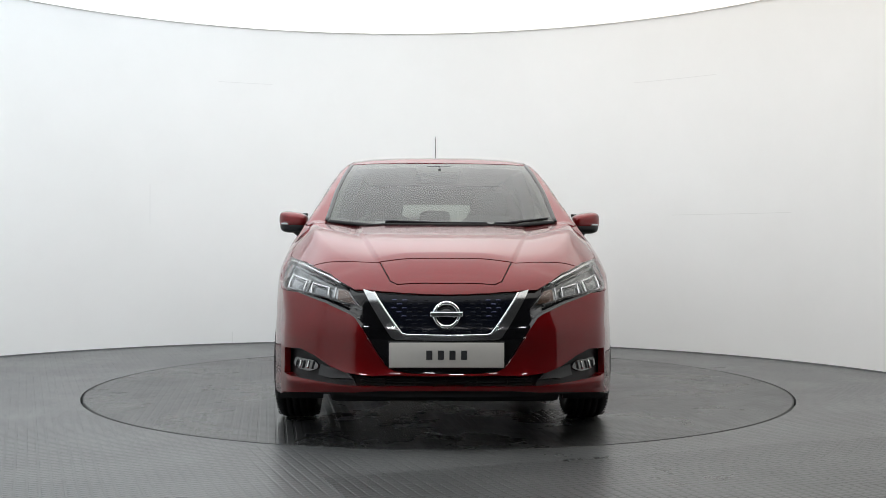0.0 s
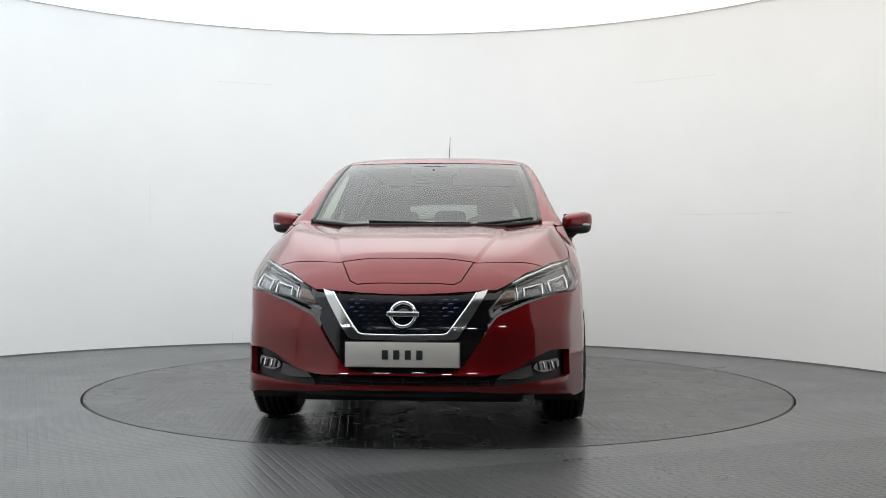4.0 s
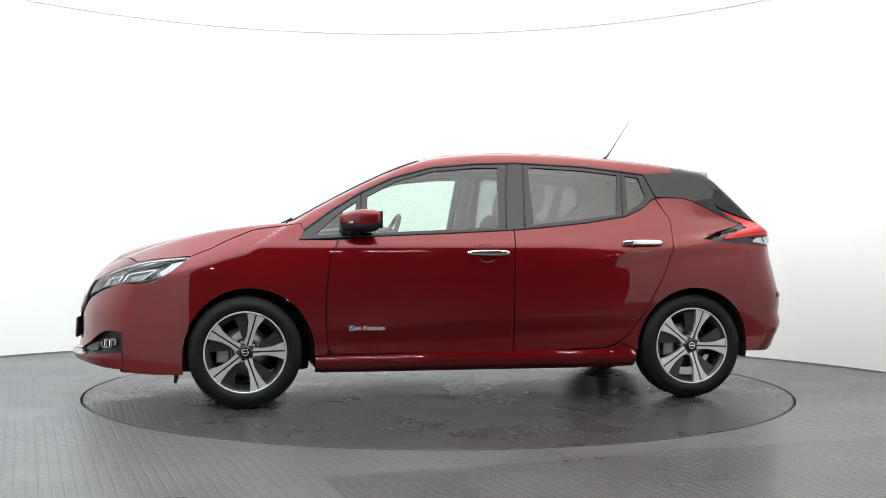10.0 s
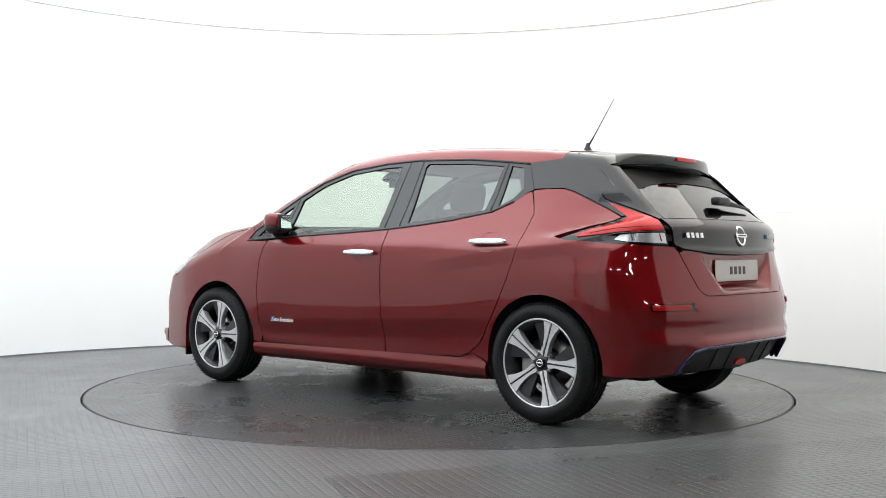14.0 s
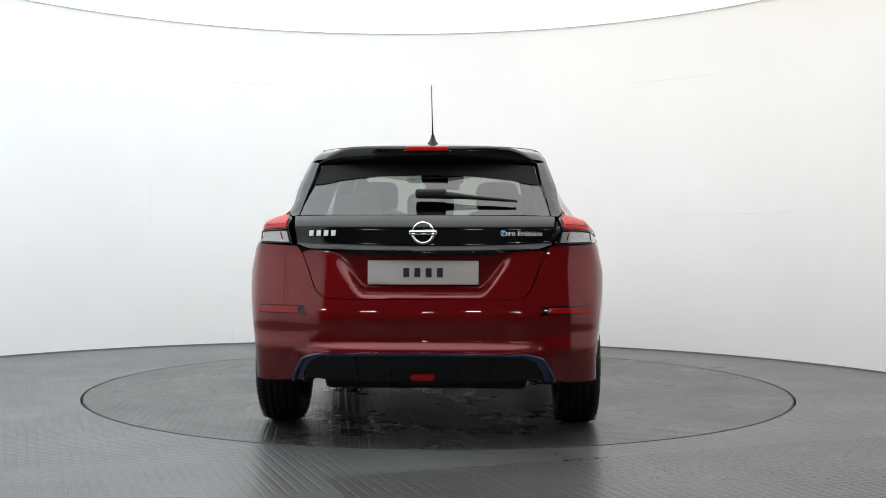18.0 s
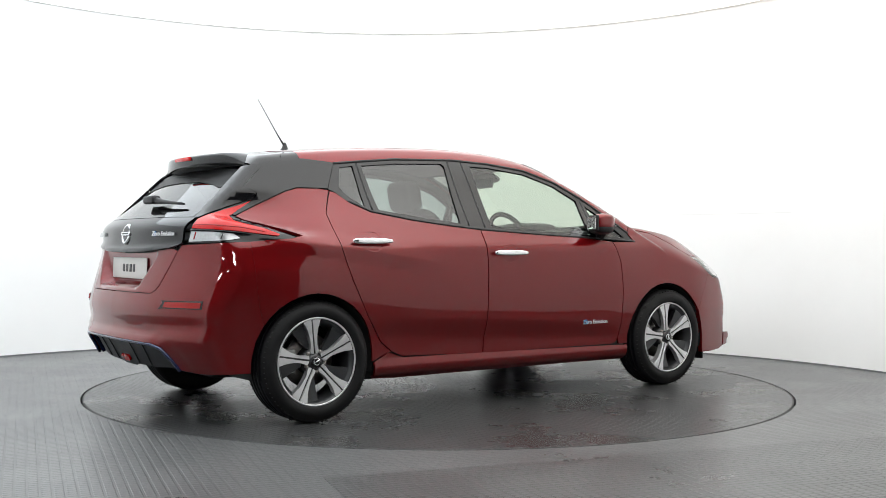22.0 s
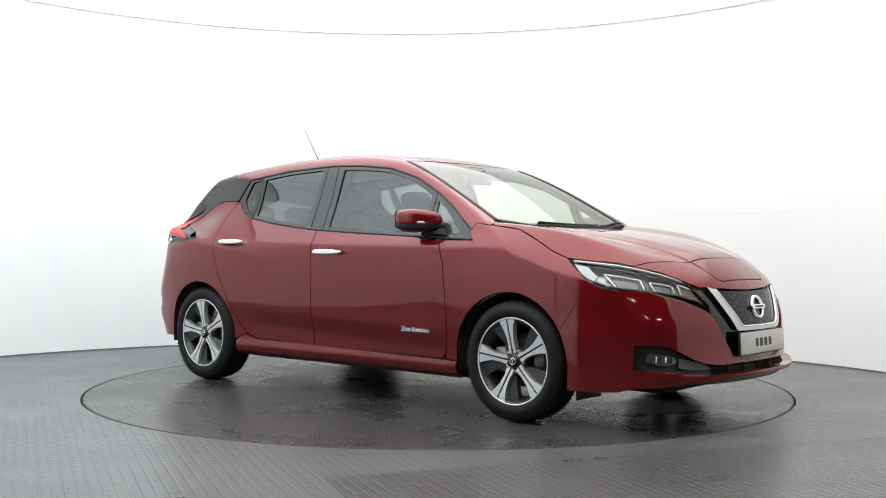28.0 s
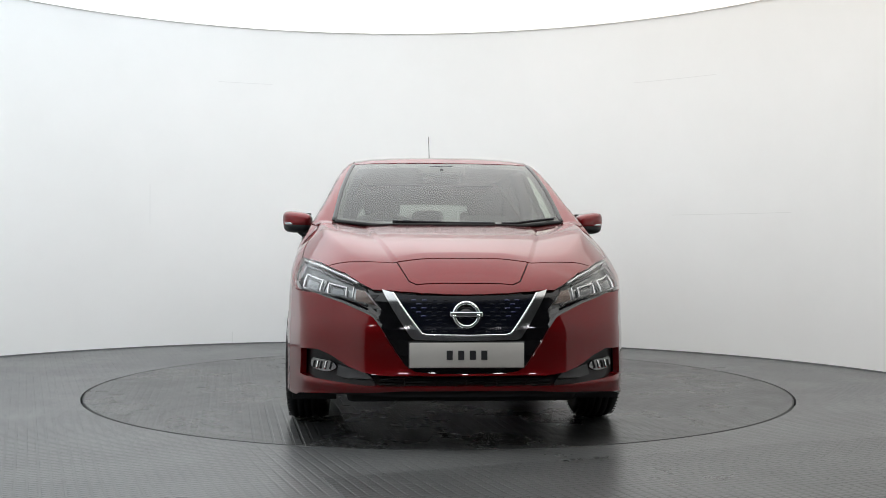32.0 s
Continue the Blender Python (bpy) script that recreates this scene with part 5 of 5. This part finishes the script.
def spoiler(car):
    bm = bmesh.new()
    cols = []
    xs = np.linspace(-0.6, 0.6, 49)
    for x in xs:
        e = abs(x) / 0.6
        y0 = 1.436 - 0.15 * max(0, (e - 0.5) / 0.5) ** 1.5
        yt = 1.737 - 0.15 * e**2
        zt = lambda y: float(ROOF(y) - CROWN(abs(x)) * 0.9 - 0.0)
        drop = 0.09 * max(0, (e - 0.6) / 0.4) ** 2
        tip = zt(yt) + 0.014 - drop
        bot = 1.335 - 0.035 * e**3
        sec = [(y0, zt(y0) - drop), (y0 + 0.1, zt(y0 + 0.1) + 0.002 - drop), ((y0 + yt) / 2, zt((y0 + yt) / 2) + 0.005 - drop), (yt - 0.012, tip + 0.003), (yt, tip - 0.008), (yt - 0.012, min(tip - 0.02, bot + 0.035)), (yt - 0.045, min(tip - 0.03, bot + 0.01)), (yt - 0.075, min(tip - 0.035, bot)), (yt - 0.11, min(tip - 0.035, bot)), (1.50, bot + 0.015), (y0 + 0.02, zt(y0) - 0.06 - drop)]
        cols.append([bm.verts.new((math.copysign(min(abs(x), 0.6) / 0.6 * (float(half_width(1.62, z)) - 0.014 if k > 3 else 0.6), x), y, z)) for k, (y, z) in enumerate(sec)])
    for a, b in zip(cols, cols[1:]):
        for i in range(len(a)):
            j = (i + 1) % len(a)
            bm.faces.new((a[i], a[j], b[j], b[i]))
    bm.faces.new(cols[0])
    bm.faces.new(cols[-1][::-1])
    bmesh.ops.recalc_face_normals(bm, faces=bm.faces)
    sp = part("roof_spoiler", bm, GLOSS, car, "gloss black roof spoiler")
    zc = float(ROOF(1.728)) + 0.012
    part("brake_light", box_bm((0.21, 0.012, 0.022), (0, 1.7345, zc - 0.012), 0.004), RED_LENS, sp, "red high brake lamp")


def small_parts(car, doors):
    for s in (1, -1):
        handle(doors["front_door"][s], s, -0.076, 0.184, 0.888)
        handle(doors["rear_door"][s], s, 0.89, 1.148, 0.952)
        headlight(car, s)
        wing_mirror(car, s)
        # door lettering, on the surface
        p, n = lift(np.array([(-0.66, 0.452)]), "side")
        m = Matrix.Translation((s * (p[0][0] + 0.003), -0.66, 0.450)) @ (Matrix.Rotation(radians(90), 4, "Z") if s > 0 else Matrix.Rotation(radians(-90), 4, "Z")) @ Matrix.Rotation(radians(88), 4, "X")
        badge = letters("Zero Emission", 0.036, m, SILVER, doors["front_door"][s], "door_badge")
        badge["label"] = "small chrome lettering with a blue ring"
        bm = revolve([(0, 0.008), (s * 0.004, 0.012), (0, 0.016)], 20, "x", centre=(s * (p[0][0] + 0.004), -0.66 - s * 0.085, 0.452))
        part("badge_ring", bm, mat("badge_blue", (0.03, 0.22, 0.5), 0.3, 0.3, 0.5), doors["front_door"][s], "blue ring")
    plate(car, (0, -2.346, 0.432), -3, "grey-white front number plate")
    plate(car, (0, 2.039, 0.801), 2, "grey-white rear number plate")
    emblem(car, (0, -2.310, 0.612), 0.066, -14, "round chrome front emblem", -1)
    emblem(car, (0, 2.052, 0.985), 0.058, 12, "round chrome rear emblem", 1)
    p, n = lift(np.array([(0.455, 0.99)]), "rear")
    bars("tailgate_bar", 0.13, 0.026, 0.004, 0.7, Matrix.Translation((0.475, p[0][1] + 0.008, 0.985)) @ Matrix.Rotation(radians(-11), 4, "Z") @ Matrix.Rotation(radians(14), 4, "X"), SILVER, car, "chrome block")
    m = Matrix.Translation((-0.46, p[0][1] + 0.006, 0.985)) @ Matrix.Rotation(radians(192), 4, "Z") @ Matrix.Rotation(radians(80), 4, "X")
    letters("Zero Emission", 0.034, m, SILVER, car, "tailgate_lettering")
    q, n = lift(np.array([(-0.375, 0.985)]), "rear")
    part("tailgate_ring", revolve([(0, 0.007), (0.003, 0.011), (0, 0.015)], 20, "y", centre=(-0.375, q[0][1] + 0.004, 0.985)), mat("ring_blue", (0.03, 0.22, 0.5), 0.3, 0.3, 0.5), car, "blue ring")
    # antenna
    b = part("antenna", revolve([(0, 0.034), (0.006, 0.032), (0.02, 0.02), (0.04, 0.012), (0.055, 0.008), (0.056, 0)], 20, "z", centre=(0, 1.09, float(ROOF(1.09)) - 0.004)), BLACK, car, "black roof aerial")
    part("mast", tube_bm([(0, 1.10, float(ROOF(1.09)) + 0.04), (0, 1.15, 1.607), (0, 1.27, 1.794)], 0.003, 6, radii=[0.006, 0.0032, 0.0022]), BLACK, b, "thin mast")
    # wipers
    for x0, x1, y0, y1 in ((0.26, -0.32, -1.150, -1.118), (0.30, 0.61, -1.150, -1.072)):
        pts = []
        for k in range(11):
            t = k / 10
            q, nn = lift(np.array([(x0 + (x1 - x0) * t, y0 + (y1 - y0) * t)]), "top")
            pts.append(Vector(q[0] + nn[0] * 0.014))
        w = part("windscreen_wiper", tube_bm(pts, 0.0055, 6), BLACK, car, "black windscreen wiper")
        part("wiper_blade", tube_bm([q + Vector((0, 0.006, -0.007)) for q in pts], 0.004, 4), RUBBER, w)
    pts = []
    for k in range(8):
        t = k / 7
        q, nn = lift(np.array([(-0.02 - 0.42 * t, 1.155 - 0.025 * t)]), "rear")
        pts.append(Vector(q[0] + nn[0] * (0.028 - 0.012 * t)))
    w = part("rear_wiper", tube_bm(pts, 0.01, 8, radii=[0.022, 0.02, 0.016, 0.012, 0.010, 0.009, 0.008, 0.006]), BLACK, car, "black rear wiper")
    part("wiper_pivot", box_bm((0.15, 0.05, 0.045), pts[0] + Vector((-0.01, 0.004, 0)), 0.015), BLACK, w)
    # underside
    under = part("underbody", box_bm((1.22, 1.86, 0.15), (0, 0.0, 0.240), 0.03), DARK, car, "dark underbody")
    part("undertray", box_bm((1.10, 1.10, 0.09), (0, -1.52, 0.225), 0.03), DARK, under, "dark front undertray")
    part("rear_undertray", box_bm((1.0, 0.86, 0.08), (0, 1.35, 0.262), 0.03), DARK, under, "dark rear undertray")
    part("axle_beam", tube_bm([(-0.66, 1.33, 0.26), (-0.3, 1.25, 0.22), (0.3, 1.25, 0.22), (0.66, 1.33, 0.26)], 0.035, 10), DARK, under)
    for s in (1, -1):
        part("mud_flap", box_bm((0.22, 0.015, 0.09), (s * 0.72, -1.735, 0.195), 0.004), BLACK, car)
        part("suspension_arm", tube_bm([(s * 0.35, 1.45, 0.24), (s * 0.68, 1.38, 0.26)], 0.03, 8), DARK, car)


def cushion(bm, size, at, tilt=0.0, power=0.5):
    b = bmesh.new()
    bmesh.ops.create_uvsphere(b, u_segments=24, v_segments=14, radius=1)
    r = Matrix.Rotation(radians(tilt), 3, "X")
    vs = []
    for v in b.verts:
        c = Vector([math.copysign(abs(q) ** power, q) for q in v.co])
        vs.append(Vector(at) + r @ Vector((c.x * size[0] / 2, c.y * size[1] / 2, c.z * size[2] / 2)))
    idx = {v: bm.verts.new(p) for v, p in zip(b.verts, vs)}
    for f in b.faces:
        bm.faces.new([idx[v] for v in f.verts])
    b.free()
    return bm


def interior(car):
    for x in (0.37, -0.37):
        seat = part("front_seat", cushion(bmesh.new(), (0.50, 0.52, 0.18), (x, 0.0, 0.52), 6), CLOTH, car, "dark cloth front seat")
        part("seat_back", cushion(bmesh.new(), (0.48, 0.16, 0.66), (x, 0.32, 0.83), -18), CLOTH, seat)
        part("headrest", cushion(bmesh.new(), (0.26, 0.11, 0.19), (x, 0.47, 1.225), -12), CLOTH, seat)
        part("headrest_post", tube_bm([(x - 0.06, 0.43, 1.08), (x - 0.06, 0.46, 1.2)], 0.006, 6, tube_bm([(x + 0.06, 0.43, 1.08), (x + 0.06, 0.46, 1.2)], 0.006, 6)), STEEL, seat)
    bench = part("rear_bench", cushion(bmesh.new(), (1.28, 0.5, 0.18), (0, 0.92, 0.60), 6), CLOTH, car, "dark cloth rear bench")
    part("bench_back", cushion(bmesh.new(), (1.26, 0.16, 0.52), (0, 1.20, 0.82), -20), CLOTH, bench)
    for x in (0.38, 0, -0.38):
        part("headrest", cushion(bmesh.new(), (0.25, 0.09, 0.15), (x, 1.33, 1.135), -12), CLOTH, bench)
    d = part("dashboard", cushion(bmesh.new(), (1.46, 0.62, 0.32), (0, -0.72, 0.86), 8, 0.35), DASH, car, "dark moulded dashboard")
    part("dash_top", cushion(bmesh.new(), (1.3, 0.5, 0.06), (0, -0.85, 1.0), 8, 0.4), DASH, d)
    part("instrument_hood", cushion(bmesh.new(), (0.42, 0.2, 0.10), (-0.37, -0.52, 1.03), 0), DASH, d)
    sw = part("steering_wheel", revolve([(0.016 * math.sin(a), 0.18 + 0.016 * math.cos(a)) for a in [2 * math.pi * k / 10 for k in range(11)]], 40, "y"), DASH, car, "dark steering wheel")
    part("wheel_boss", cushion(bmesh.new(), (0.2, 0.05, 0.15), (0, -0.01, -0.02)), DASH, sw)
    part("wheel_spoke", box_bm((0.34, 0.02, 0.035), (0, 0, -0.01), 0.005), DASH, sw)
    sw.matrix_basis = pose(-0.37, -0.36, 0.97, -24, 0, 0)
    mir = part("rear_view_mirror", box_bm((0.24, 0.025, 0.065), (0, -0.42, 1.355), 0.012), DASH, car, "inside rear-view mirror")
    part("mirror_stem", tube_bm([(0, -0.43, 1.375), (0, -0.46, 1.41)], 0.01, 8), DASH, mir)
    part("camera_pod", cushion(bmesh.new(), (0.30, 0.13, 0.03), (0, -0.43, 1.40), 28), ENAMEL, car, "dark sensor pod behind the windscreen")
    for s in (1, -1):
        part("inner_pillar", tube_bm([(s * 0.66, 0.20, 0.95), (s * 0.62, 0.22, 1.25), (s * 0.55, 0.23, 1.43)], 0.045, 8), DASH, car)
        part("rear_pillar", tube_bm([(s * 0.66, 1.15, 1.1), (s * 0.58, 1.3, 1.28), (s * 0.52, 1.42, 1.38)], 0.07, 8), DASH, car)
    part("parcel_shelf", box_bm((1.1, 0.4, 0.03), (0, 1.55, 1.03), 0.01), CLOTH, car)


def build_car():
    car = new("car")
    tagged(car, "red metallic electric hatchback car with two-tone alloy wheels", "car")
    doors = build_body(car)
    spoiler(car)
    small_parts(car, doors)
    wheels(car)
    interior(car)
    return car


# ---- motion: the turntable starts, turns evenly and slows ----
def turned(t):
    rate, ramp, t0, t2 = 12.912, 2.2, 2.70, 30.52
    start = 1.1
    if t <= t0:
        return start
    if t <= t0 + ramp:
        return start - rate * (t - t0) ** 2 / (2 * ramp)
    if t <= t2:
        return start - rate * (t - t0 - ramp / 2)
    return start - rate * (t2 - t0 - ramp / 2) - rate * (t - t2) + rate * (t - t2) ** 2 / (2 * ramp)


def motions():
    times = [0.0, 1.0, 2.0, 2.7] + [2.7 + 0.25 * k for k in range(1, 10)] + [5.0 + 0.5 * k for k in range(1, 51)] + [30.25, 30.5, 30.75, 31.0, 31.25, 31.5, 31.75, 32.0]
    times = sorted(set(times))
    walk(turntable, [(t, pose(0, 0, 0, 0, 0, turned(t))) for t in times])
    walk(car, [(t, pose(0, 0, 0, 0, 0, turned(t)) @ pose(-0.0080, 0.0695, 0.001)) for t in times])


build_studio()
turntable = build_turntable()
car = build_car()
motions()
